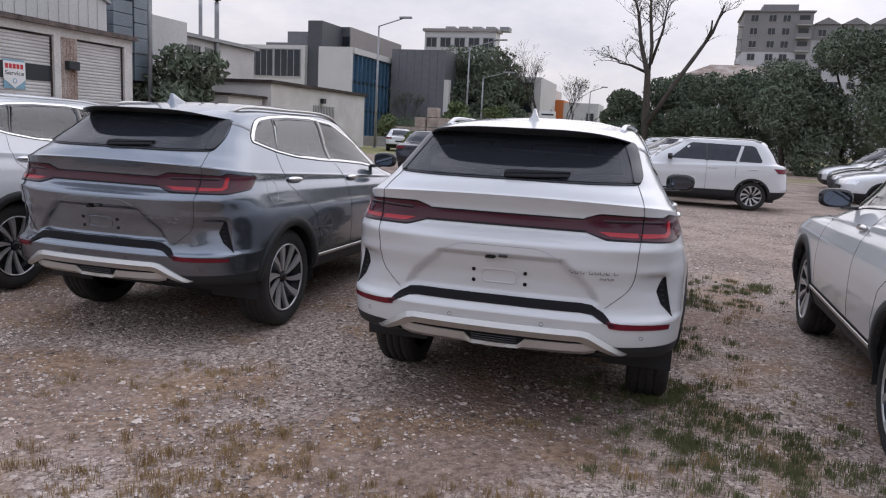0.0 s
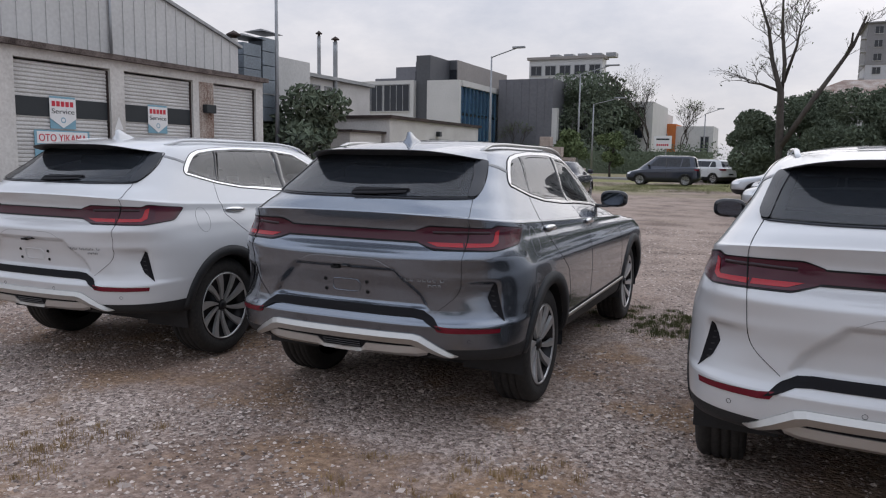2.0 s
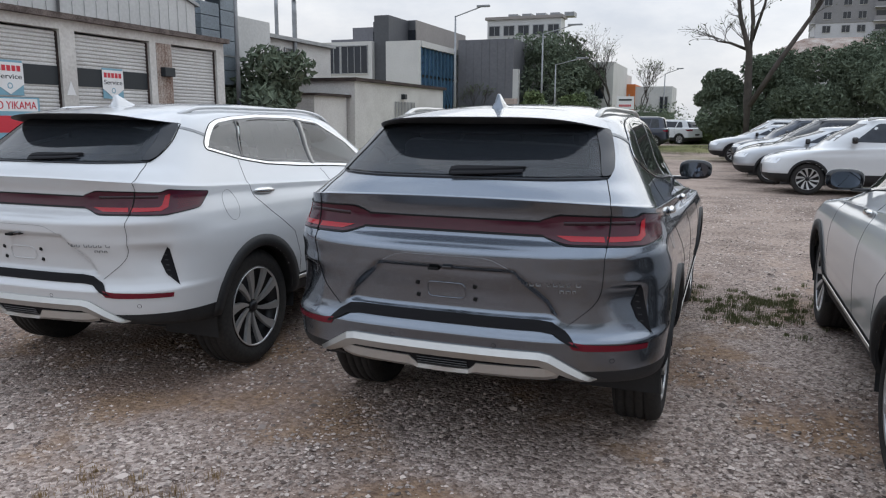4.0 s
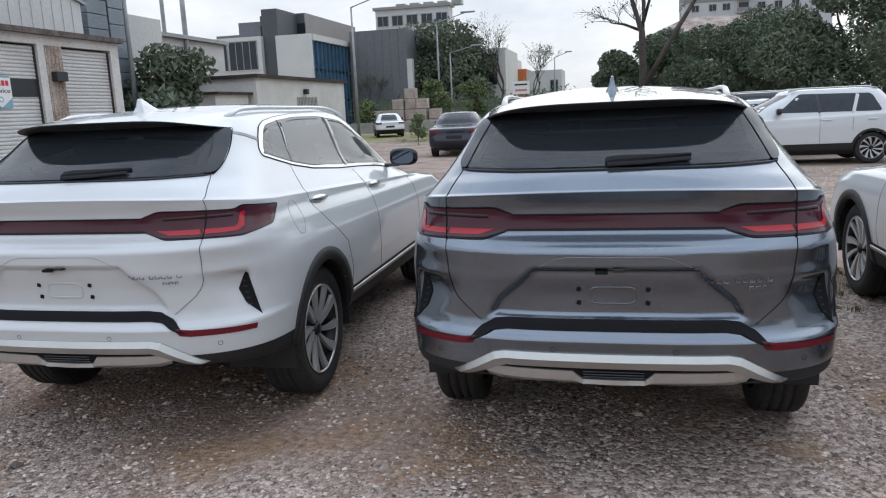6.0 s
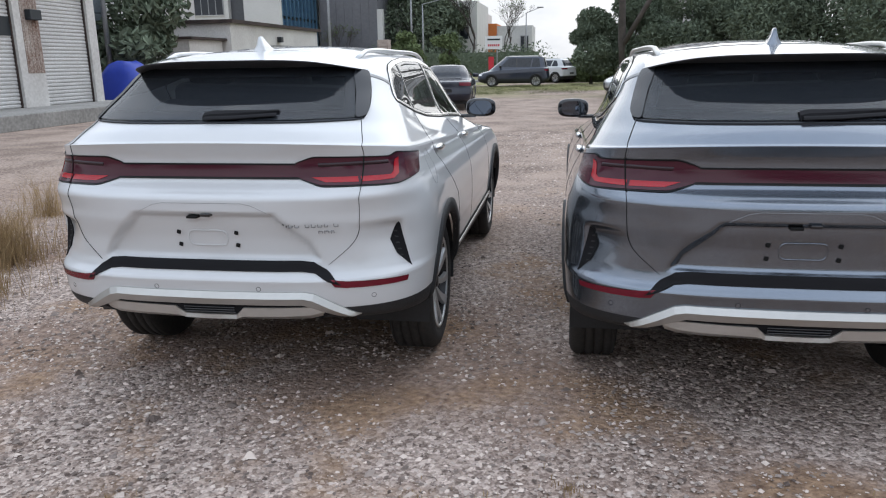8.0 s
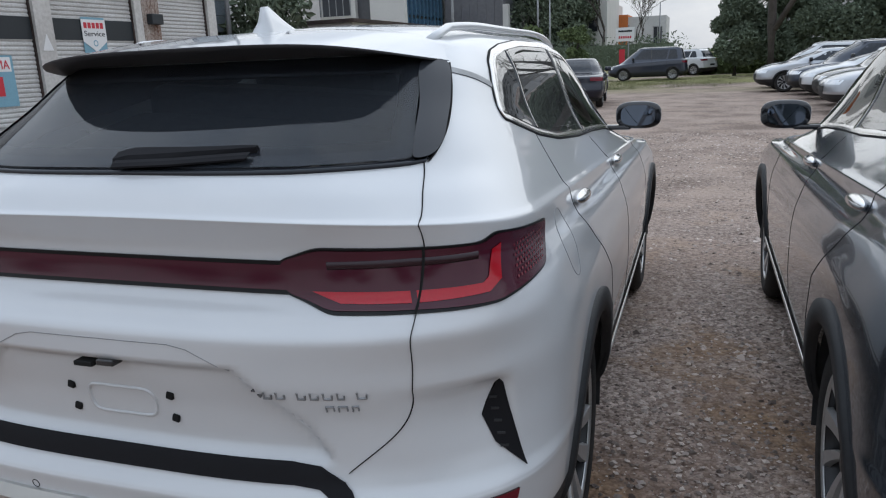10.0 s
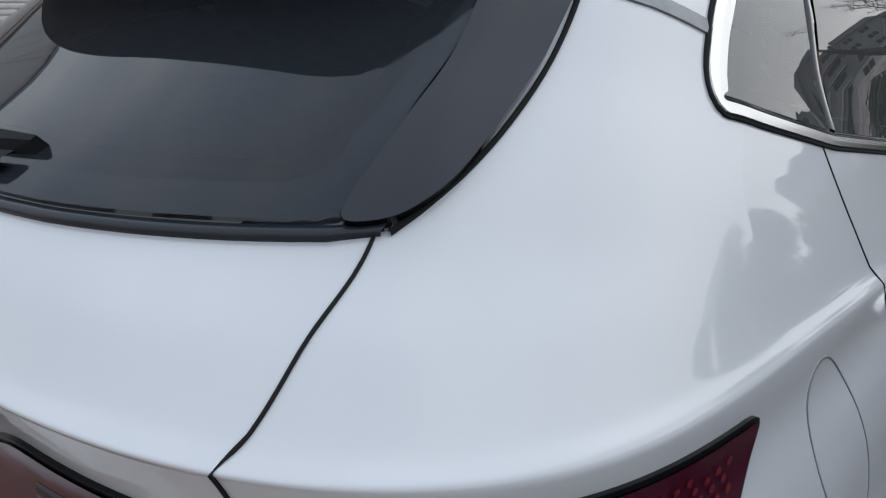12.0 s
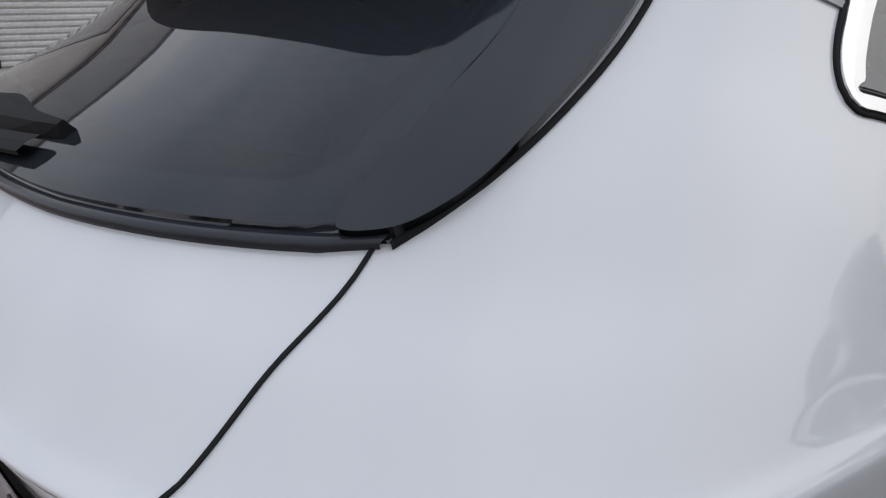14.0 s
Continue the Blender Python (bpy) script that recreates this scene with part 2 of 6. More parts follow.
M_BARK = mat("bark", (0.10, 0.085, 0.075), 0.9, 0, 0.25, 8, 0.5, 30)
M_GRASS = mat("grass_blades", (0.17, 0.175, 0.080), 0.9, 0, 0.3, 3, col2=(0.085, 0.100, 0.04))
M_DRY = mat("dry_grass", (0.42, 0.30, 0.15), 0.9, 0, 0.3, 3, col2=(0.18, 0.115, 0.06))
M_CONC = mat("old_concrete", (0.36, 0.35, 0.33), 0.9, 0, 0.2, 3, 0.3, 30)
M_SIGNW = mat("sign_white", (0.75, 0.75, 0.75), 0.5, 0, 0.04, 6)
M_SIGNR = mat("sign_red", (0.55, 0.03, 0.05), 0.5, 0, 0.04, 6)
M_SIGNB = mat("sign_blue", (0.20, 0.38, 0.48), 0.5, 0, 0.06, 6)
M_SIGNK = mat("sign_dark", (0.020, 0.025, 0.030), 0.5, 0, 0.06, 6)
M_ORANGE = mat("orange_render", (0.55, 0.17, 0.05), 0.8, 0, 0.1, 2)
M_BRICKP = mat("pink_brick_pack", (0.50, 0.41, 0.36), 0.85, 0, 0.2, 6)


# ---- mesh helpers ----
class Points(list):
    """Vertices that may bring their own normals."""

    normals = None


def mesh_ob(name, verts, faces, material, parent=None, label="", smooth=False, kind="", category="", group=""):
    me = bpy.data.meshes.new(name)
    me.from_pydata([tuple(v) for v in verts], [], faces)
    if smooth:
        me.polygons.foreach_set("use_smooth", [True] * len(me.polygons))
    me.materials.append(material)
    me.update()
    if smooth and isinstance(verts, Points) and verts.normals:
        me.normals_split_custom_set_from_vertices([tuple(v) for v in verts.normals])
    ob = new(name, me)
    if parent:
        ob.parent = parent
    return tagged(ob, label, category, "", kind) if not group else tagged(ob, label, category, group, kind)


def part(name, bm, material, parent, label="", smooth=False):
    me = bpy.data.meshes.new(name)
    bm.to_mesh(me)
    bm.free()
    if smooth:
        me.polygons.foreach_set("use_smooth", [True] * len(me.polygons))
    me.materials.append(material)
    ob = new(name, me)
    ob.parent = parent
    return tagged(ob, label)


def thing(name, label, category, group="", kind="", at=None):
    ob = new(name)
    if at is not None:
        ob.matrix_basis = at
    return tagged(ob, label, category, group, kind)


def box_bm(x0, x1, y0, y1, z0, z1, bevel=0.0, bm=None):
    bm = bm or bmesh.new()
    r = bmesh.ops.create_cube(bm, size=1.0)
    for v in r["verts"]:
        v.co = Vector(((x0 + x1) / 2 + v.co.x * (x1 - x0), (y0 + y1) / 2 + v.co.y * (y1 - y0), (z0 + z1) / 2 + v.co.z * (z1 - z0)))
    if bevel:
        es = list({e for v in r["verts"] for e in v.link_edges})
        bmesh.ops.bevel(bm, geom=es, offset=bevel, segments=2, affect="EDGES", profile=0.5)
    return bm


def box(name, x0, x1, y0, y1, z0, z1, material, parent=None, label="", bevel=0.0, category="", kind=""):
    ob = part(name, box_bm(x0, x1, y0, y1, z0, z1, bevel), material, parent, label)
    return tagged(ob, label, category, "", kind)


def lathe(profile, n=48, axis="x"):
    """Turn (radius, along) pairs about an axis."""
    vs, fs = [], []
    for k in range(n):
        a = 2 * math.pi * k / n
        for r, h in profile:
            p = (h, r * math.cos(a), r * math.sin(a)) if axis == "x" else (r * math.cos(a), r * math.sin(a), h)
            vs.append(p)
    m = len(profile)
    for k in range(n):
        for j in range(m - 1):
            a, b = k * m + j, k * m + j + 1
            c, d = ((k + 1) % n) * m + j + 1, ((k + 1) % n) * m + j
            fs.append((a, b, c, d))
    return vs, fs


def sweep(points, radius, n=8, flat=1.0, close=True):
    """A tube along points; radius a number or one per point."""
    vs, fs = [], []
    pts = [Vector(p) for p in points]
    for i, p in enumerate(pts):
        d = (pts[min(i + 1, len(pts) - 1)] - pts[max(i - 1, 0)]).normalized()
        s = d.cross(Vector((0, 0, 1)))
        s = s.normalized() if s.length > 1e-4 else Vector((1, 0, 0))
        u = s.cross(d).normalized()
        r = radius[i] if isinstance(radius, (list, tuple)) else radius
        for k in range(n):
            a = 2 * math.pi * k / n
            vs.append(p + s * (r * math.cos(a)) + u * (r * flat * math.sin(a)))
    for i in range(len(pts) - 1):
        for k in range(n):
            fs.append((i * n + k, i * n + (k + 1) % n, (i + 1) * n + (k + 1) % n, (i + 1) * n + k))
    if close:
        fs.append(tuple(range(n - 1, -1, -1)))
        fs.append(tuple((len(pts) - 1) * n + k for k in range(n)))
    return vs, fs


def words(name, text, size, m, material, parent, label="", width=None):
    """Raised lettering in the built-in font at pose m, fitted to a width."""
    cu = bpy.data.curves.new(name, "FONT")
    cu.body, cu.size, cu.extrude, cu.align_x = text, size, 0.004, "CENTER"
    tmp = bpy.data.objects.new(name, cu)
    me = bpy.data.meshes.new_from_object(tmp)
    bpy.data.objects.remove(tmp)
    if width:
        xs = [v.co.x for v in me.vertices]
        k = width / (max(xs) - min(xs))
        for v in me.vertices:
            v.co.x *= k
    me.transform(m)
    me.materials.append(material)
    ob = new(name, me)
    ob.parent = parent
    return tagged(ob, label)


# ---- ground ----
def ground():
    xs = np.concatenate([[-900, -300, -120, -60], np.linspace(-30, -9, 15), np.linspace(-8, 9, 120), np.linspace(10, 40, 15), [60, 120, 300, 900]])
    ys = np.concatenate([[-300, -100, -40, -20], np.linspace(-10, 6, 110), np.linspace(6.5, 50, 50), [60, 80, 120, 200, 400, 1500]])
    vs, fs = [], []
    for y in ys:
        for x in xs:
            near = max(0.0, 1 - abs(x) / 12) * max(0.0, 1 - abs(y) / 14)
            z = 0.012 * noise.noise(Vector((x * 0.9, y * 0.9, 0))) * min(1, near * 4) + 0.006 * noise.noise(Vector((x * 4, y * 4, 3))) * min(1, near * 4)
            vs.append((x, y, z - 0.010 - 0.0055 * max(-7.0, min(7.0, x)) * max(0.0, 1 - abs(y - 1) / 14)))
    n = len(xs)
    for j in range(len(ys) - 1):
        for i in range(n - 1):
            fs.append((j * n + i, j * n + i + 1, (j + 1) * n + i + 1, (j + 1) * n + i))
    return mesh_ob("ground", vs, fs, M_GRAVEL, None, "pinkish grey gravel lot with dusty worn patches", True, "structure", "ground")


ground()


# ---- cars: a body is lofted from level lines, everything else is laid on it ----
from mathutils.bvhtree import BVHTree
from mathutils.geometry import delaunay_2d_cdt


def pchip(xs, ys, x):
    """Monotone cubic interpolation."""
    xs, ys = np.asarray(xs, float), np.asarray(ys, float)
    h, d = np.diff(xs), np.diff(ys) / np.diff(xs)
    m = np.zeros(len(xs))
    for i in range(1, len(xs) - 1):
        if d[i - 1] * d[i] > 0:
            w1, w2 = 2 * h[i] + h[i - 1], h[i] + 2 * h[i - 1]
            m[i] = (w1 + w2) / (w1 / d[i - 1] + w2 / d[i])
    m[0], m[-1] = d[0], d[-1]
    i = np.clip(np.searchsorted(xs, x) - 1, 0, len(h) - 1)
    t = (x - xs[i]) / h[i]
    return (2 * t**3 - 3 * t**2 + 1) * ys[i] + (t**3 - 2 * t**2 + t) * h[i] * m[i] + (-2 * t**3 + 3 * t**2) * ys[i + 1] + (t**3 - t**2) * h[i] * m[i + 1]


def outline(level, nr, ns, nf):
    """Half of a level line, from the rear centre round the flank to the front centre."""
    zr, zs, zf, y0, w, dr, n, y1, df = level
    s = np.linspace(0, 1, nr)
    q = np.cos((1 - s) ** 2 * math.pi / 2)
    ya = dr * (1 - np.clip(1 - q**n, 0, 1) ** (1 / n))
    rear = np.stack([w * q, y0 + ya, zr + (zs - zr) * (ya / dr) ** 0.65], 1)
    s = np.linspace(0, 1, ns + 2)[1:-1]
    yb = y0 + dr + (y1 - df - y0 - dr) * s
    side = np.stack([np.full(ns, w), yb, zs + (zf - zs) * (yb - y0 - dr) / (y1 - y0 - dr)], 1)
    s = np.linspace(1, 0, nf)
    q = np.cos((1 - s) ** 2 * math.pi / 2)
    yc = y1 - df * (1 - np.clip(1 - q**3, 0, 1) ** (1 / 3))
    front = np.stack([w * q, yc, zs + (zf - zs) * (yc - y0 - dr) / (y1 - y0 - dr)], 1)
    return np.concatenate([rear, side, front])


def loft(levels, sub, nr, ns, nf):
    L = np.array(levels, float)
    k = np.arange(len(L))
    fine = np.linspace(0, len(L) - 1, (len(L) - 1) * sub + 1)
    P = np.stack([pchip(k, L[:, j], fine) for j in range(L.shape[1])], 1)
    return np.stack([outline(p, nr, ns, nf) for p in P])


def smooth01(a, b, x):
    t = np.clip((x - a) / (b - a), 0, 1)
    return t * t * (3 - 2 * t)


def inside(p, poly):
    x, y = p
    c, n = False, len(poly)
    for i in range(n):
        (x0, y0), (x1, y1) = poly[i], poly[i - 1]
        if (y0 > y) != (y1 > y) and x < (x1 - x0) * (y - y0) / (y1 - y0) + x0:
            c = not c
    return c


def dense(line, step, closed=True):
    out, n = [], len(line)
    for i in range(n if closed else n - 1):
        a, b = Vector(line[i]), Vector(line[(i + 1) % n])
        k = max(1, int((b - a).length / step))
        out += [tuple(a.lerp(b, j / k)) for j in range(k)]
    return out if closed else out + [tuple(line[-1])]


def rounded(line, r=0.02, k=4):
    """Corners of a closed 2D line rounded off."""
    out, n = [], len(line)
    for i in range(n):
        p, a, b = Vector(line[i]), Vector(line[i - 1]), Vector(line[(i + 1) % n])
        ra, rb = min(r, (a - p).length * 0.45), min(r, (b - p).length * 0.45)
        s, e = p + (a - p).normalized() * ra, p + (b - p).normalized() * rb
        for j in range(k + 1):
            t = j / k
            out.append(tuple(s * (1 - t) ** 2 + p * 2 * t * (1 - t) + e * t * t))
    return out


def inset(line, d):
    """A closed 2D line moved inwards by d."""
    area = sum(line[i - 1][0] * line[i][1] - line[i][0] * line[i - 1][1] for i in range(len(line)))
    s = 1 if area > 0 else -1
    out, n = [], len(line)
    for i in range(n):
        a, p, b = Vector(line[i - 1]), Vector(line[i]), Vector(line[(i + 1) % n])
        u, w = (p - a).normalized(), (b - p).normalized()
        nu, nw = Vector((-u.y, u.x)) * s, Vector((-w.y, w.x)) * s
        m = nu + nw
        m = m.normalized() if m.length > 1e-6 else nu
        out.append(tuple(p + m * (d / max(0.5, m.dot(nu)))))
    return out


def soften(line, step=0.006, reach=5, turns=3):
    """A line drawn through its points without corners."""
    p = np.array(dense(line, step, False))
    for _ in range(turns):
        q = np.concatenate([np.repeat(p[:1], reach, 0), p, np.repeat(p[-1:], reach, 0)])
        q = np.stack([np.convolve(q[:, k], np.ones(2 * reach + 1) / (2 * reach + 1), "valid") for k in range(2)], 1)
        q[0], q[-1] = p[0], p[-1]
        p = q
    return [tuple(a) for a in p]


class Skin:
    """Lays flat outlines on a body. View: degrees round from the rear (0) to the right flank (90); 2D points are (across, up)."""

    def __init__(self, verts, faces, normals):
        self.tree = BVHTree.FromPolygons([tuple(v) for v in verts], faces)
        self.v, self.f, self.n = verts, faces, normals

    def soft(self, p, k):
        """The body's smooth normal at a point of its face k."""
        ids = list(self.f[k])
        w = 1.0 / (np.linalg.norm(self.v[ids] - np.array(p), axis=1) ** 2 + 1e-7)
        n = (self.n[ids] * w[:, None]).sum(0)
        return Vector(n / np.linalg.norm(n))

    def at(self, h, z, view, off=0.0):
        a = radians(view)
        if view == 0 and abs(h) < 0.003:
            h = 0.003
        o, hx = Vector((math.sin(a), -math.cos(a), 0)), Vector((math.cos(a), math.sin(a), 0))
        start = hx * h + o * 6 + Vector((0, 0, z))
        p, nrm, k, _ = self.tree.ray_cast(start, -o)
        if p is None:
            p, nrm, k, _ = self.tree.find_nearest(hx * h + Vector((0, 0, z)))
        nrm = self.soft(p, k)
        if nrm.dot(o) < 0:
            nrm = -nrm
        return p + nrm * off, nrm

    def panel(self, line, view, off=0.003, step=0.035, depth=0.01, edge=0.02, fair=False):
        """A filled patch with a skirt that goes back under the surface; fair bends it as one clean pane."""
        line = dense(line, edge)
        xs, zs = [p[0] for p in line], [p[1] for p in line]
        pts = [Vector(p) for p in line]
        inner = inset(line, step * 0.45)
        x = min(xs) + step / 2
        while x < max(xs):
            z = min(zs) + step / 2
            while z < max(zs):
                if inside((x, z), inner):
                    pts.append(Vector((x, z)))
                z += step
            x += step
        n = len(line)
        v2, _, f2, *_ = delaunay_2d_cdt(pts, [(i, (i + 1) % n) for i in range(n)], [list(range(n))], 1, 1e-6)
        hit = [self.at(p[0], p[1], view, off) for p in v2]
        vs, fs = Points(h[0] for h in hit), [tuple(f) for f in f2]
        vs.normals = [h[1] for h in hit]
        if fair:
            H = np.array([(p[0], p[1]) for p in v2])
            H = (H - H.mean(0)) / H.std(0)
            B = np.stack([np.ones(len(H)), H[:, 0], H[:, 1], H[:, 0] ** 2, H[:, 0] * H[:, 1], H[:, 1] ** 2], 1)
            N = np.array([tuple(h[1]) for h in hit])
            fit_n = B @ np.linalg.lstsq(B, N, rcond=None)[0]
            vs.normals = [Vector(q).normalized() for q in (fit_n * 0.4 + N * 0.6 if view == 0 else fit_n)]
        o = Vector((math.sin(radians(view)), -math.cos(radians(view)), 0))
        fixed = []
        for f in fs:
            a, b, c = (vs[i] for i in f[:3])
            fixed.append(f if (b - a).cross(c - a).dot(o) > 0 else tuple(reversed(f)))
        fs = fixed
        if depth:
            base = len(vs)
            ring = [self.at(p[0], p[1], view, off) for p in line]
            for p, nr in ring:
                vs.extend([p, p - nr * depth])
                vs.normals += [nr, nr]
            for i in range(n):
                j = (i + 1) % n
                fs.append((base + 2 * i, base + 2 * i + 1, base + 2 * j + 1, base + 2 * j))
        return vs, fs

    def band(self, line, width, view, off=0.003, closed=False, step=0.02, depth=0.006, side=0.5, outer=None):
        """A strip of a width along a line, with a rounded crown."""
        line = dense(line, step, closed)
        n, vs, fs = len(line), [], []
        for i in range(n):
            a = Vector(line[i - 1] if (i or closed) else line[0])
            b = Vector(line[(i + 1) % n] if (i < n - 1 or closed) else line[-1])
            d = (b - a).normalized()
            nn = Vector((-d.y, d.x))
            p = Vector(line[i])
            wd = width(p) if callable(width) else width
            w0, w1 = (-wd * side, wd * (1 - side)) if outer is None else (outer - wd, outer)
            for q, o in ((w0, off - depth), (w0 * 0.93, off * 0.93), ((w0 + w1) / 2, off), (w1 * 0.93 if w1 else 0, off * 0.93), (w1, off - depth)):
                c = p + nn * q
                vs.append(self.at(c.x, c.y, view, o)[0])
        for i in range(n if closed else n - 1):
            for k in range(4):
                fs.append((i * 5 + k, i * 5 + k + 1, ((i + 1) % n) * 5 + k + 1, ((i + 1) % n) * 5 + k))
        return vs, fs


def mirror(vs, fs):
    out = Points(Vector((-v[0], v[1], v[2])) for v in vs)
    if isinstance(vs, Points) and vs.normals:
        out.normals = [Vector((-v[0], v[1], v[2])) for v in vs.normals]
    return out, [tuple(reversed(f)) for f in fs]


def seat_mesh(x0, x1, y0, z0, w_back, h_back):
    bm = box_bm(x0, x1, y0, y0 + w_back, z0, z0 + h_back, 0.05)
    box_bm(x0, x1, y0 + 0.1, y0 + 0.62, z0 - 0.05, z0 + 0.14, 0.05, bm)
    return bm


def wheel(parent, side, y, r, x_face, tw, name="wheel"):
    """Tyre with tread grooves, black rim and machined blade spokes."""
    wh = new(name)
    wh.parent = parent
    wh.matrix_basis = pose(side * x_face, y, r) @ (Matrix.Identity(4) if side > 0 else pose(0, 0, 0, 0, 0, 180))
    rr = r * 0.70
    prof = [(rr, -0.012), (rr + 0.02, -0.001), (r * 0.86, 0.004), (r * 0.94, -0.006), (r * 0.985, -0.022)]
    for g in range(4):
        a = -0.035 - g * (tw - 0.07) / 3.6
        prof += [(r, a), (r, a - 0.034), (r - 0.009, a - 0.037), (r - 0.009, a - 0.044)]
    prof += [(r, -tw + 0.03), (r * 0.97, -tw + 0.01), (r * 0.86, -tw), (rr, -tw + 0.01)]
    vs, fs = lathe(prof, 72)
    mesh_ob("tyre", vs, fs, M_RUBBER, wh, smooth=True)
    rim = [(0.0, -0.05), (0.05, -0.05), (0.06, -0.09), (rr * 0.93, -0.10), (rr * 0.955, -0.02), (rr * 0.97, -0.006), (rr + 0.004, -0.006), (rr + 0.006, -0.03)]
    vs, fs = lathe(rim, 60)
    mesh_ob("rim", vs, fs, M_RIMB, wh, "gloss black alloy rim", smooth=True)
    vs, fs = lathe([(rr * 0.945, -0.012), (rr * 0.955, -0.004), (rr * 0.985, -0.003), (rr * 0.99, -0.012)], 60)
    mesh_ob("rim_lip", vs, fs, M_RIM, wh, "machined rim edge", smooth=True)
    for k in range(5):
        for tw_, w_in, w_out, m_, nm in ((0.0, 0.008, 0.034, M_RIM, "spoke"), (0.58, 0.008, 0.026, M_RIM, "spoke")):
            a0 = 2 * math.pi * k / 5 + tw_ + 0.3
            pv, pf = [], []
            for j in range(6):
                t = j / 5
                rad = 0.045 + (rr * 0.955 - 0.045) * t
                a = a0 + 0.22 * t
                w = w_in + (w_out - w_in) * t
                dirv, tan = Vector((0, math.cos(a), math.sin(a))), Vector((0, -math.sin(a), math.cos(a)))
                xo = -0.035 + 0.028 * t
                c = dirv * rad
                for s_, dx in ((-1, -0.02), (-0.85, 0), (0.85, 0), (1, -0.02)):
                    pv.append(c + tan * (w * s_) + Vector((xo + dx, 0, 0)))
            for j in range(5):
                for q in range(3):
                    pf.append((j * 4 + q, j * 4 + q + 1, j * 4 + q + 5, j * 4 + q + 4))
            mesh_ob(nm, pv, pf, m_, wh, "machined alloy spoke")
    vs, fs = lathe([(0.0, -0.02), (0.028, -0.02), (0.034, -0.03), (0.04, -0.05)], 24)
    mesh_ob("hub_cap", vs, fs, M_RIMB, wh, smooth=True)
    return wh


HERO = [
    (0.395, 0.36, 0.26, 0.52, 0.80, 0.50, 3.3, 4.70, 0.6),
    (0.425, 0.385, 0.32, 0.29, 0.885, 0.55, 3.2, 4.80, 0.6),
    (0.450, 0.425, 0.41, 0.150, 0.91, 0.60, 3.2, 4.85, 0.6),
    (0.50, 0.50, 0.50, 0.116, 0.925, 0.62, 3.2, 4.87, 0.6),
    (0.60, 0.60, 0.58, 0.098, 0.933, 0.65, 3.2, 4.87, 0.7),
    (0.624, 0.620, 0.60, 0.094, 0.935, 0.655, 3.2, 4.87, 0.7),
    (0.634, 0.630, 0.62, 0.098, 0.936, 0.66, 3.2, 4.87, 0.7),
    (0.664, 0.660, 0.65, 0.126, 0.937, 0.66, 3.1, 4.87, 0.7),
    (0.715, 0.71, 0.69, 0.138, 0.938, 0.67, 3.1, 4.86, 0.75),
    (0.80, 0.80, 0.75, 0.131, 0.938, 0.68, 3.0, 4.85, 0.8),
    (0.90, 0.90, 0.84, 0.108, 0.930, 0.68, 3.0, 4.80, 0.85),
]
HERO += [
    (0.98, 0.97, 0.90, 0.110, 0.912, 0.68, 3.4, 4.70, 0.9),
    (1.02, 1.02, 0.94, 0.152, 0.897, 0.68, 4.0, 4.60, 0.9),
    (1.06, 1.05, 0.955, 0.20, 0.884, 0.70, 4.6, 4.50, 1.0),
    (1.14, 1.105, 0.97, 0.214, 0.860, 0.68, 4.5, 4.35, 1.0),
    (1.215, 1.157, 0.985, 0.174, 0.852, 0.55, 3.5, 4.20, 1.0),
    (1.221, 1.164, 0.99, 0.170, 0.847, 0.55, 3.5, 4.10, 1.0),
    (1.229, 1.173, 1.00, 0.181, 0.838, 0.55, 3.35, 4.00, 1.0),
    (1.267, 1.22, 1.03, 0.218, 0.806, 0.57, 3.15, 3.85, 0.9),
    (1.305, 1.285, 1.07, 0.266, 0.765, 0.56, 2.8, 3.70, 0.9),
    (1.40, 1.39, 1.20, 0.452, 0.699, 0.52, 3.4, 3.45, 0.8),
]
HERO += [
    (1.49, 1.49, 1.36, 0.583, 0.654, 0.50, 3.4, 3.15, 0.8),
    (1.545, 1.545, 1.50, 0.660, 0.612, 0.52, 3.4, 2.90, 0.8),
    (1.585, 1.58, 1.57, 0.76, 0.565, 0.60, 3.0, 2.70, 0.8),
    (1.615, 1.61, 1.61, 0.95, 0.46, 0.60, 2.6, 2.50, 0.8),
    (1.64, 1.64, 1.635, 1.30, 0.28, 0.50, 2.2, 2.30, 0.6),
    (1.65, 1.65, 1.65, 1.70, 0.02, 0.05, 2.0, 1.90, 0.05),
]
SIDE_GLASS = [(0.862, 1.368), (0.874, 1.395), (0.932, 1.456), (0.990, 1.496), (1.08, 1.522), (1.25, 1.540), (1.55, 1.555), (1.95, 1.552), (2.32, 1.515), (2.72, 1.36), (3.06, 1.125), (2.75, 1.165), (2.30, 1.198), (1.85, 1.222), (1.42, 1.258), (1.16, 1.298), (0.96, 1.345), (0.89, 1.363)]
REAR_GLASS = [(-0.645, 1.302), (-0.60, 1.37), (-0.545, 1.53), (0.545, 1.53), (0.60, 1.37), (0.645, 1.302), (0.40, 1.298), (0.0, 1.300), (-0.40, 1.298)]
LAMP3 = [(0.41, 0.194, 1.130), (0.45, 0.19, 1.143), (0.50, 0.19, 1.160), (0.69, 0.262, 1.156), (0.800, 0.345, 1.150), (0.822, 0.368, 1.166), (0.848, 0.695, 1.137), (0.874, 0.577, 1.051), (0.827, 0.345, 1.027), (0.689, 0.238, 1.031), (0.497, 0.222, 1.031), (0.45, 0.215, 1.050), (0.41, 0.212, 1.064)]
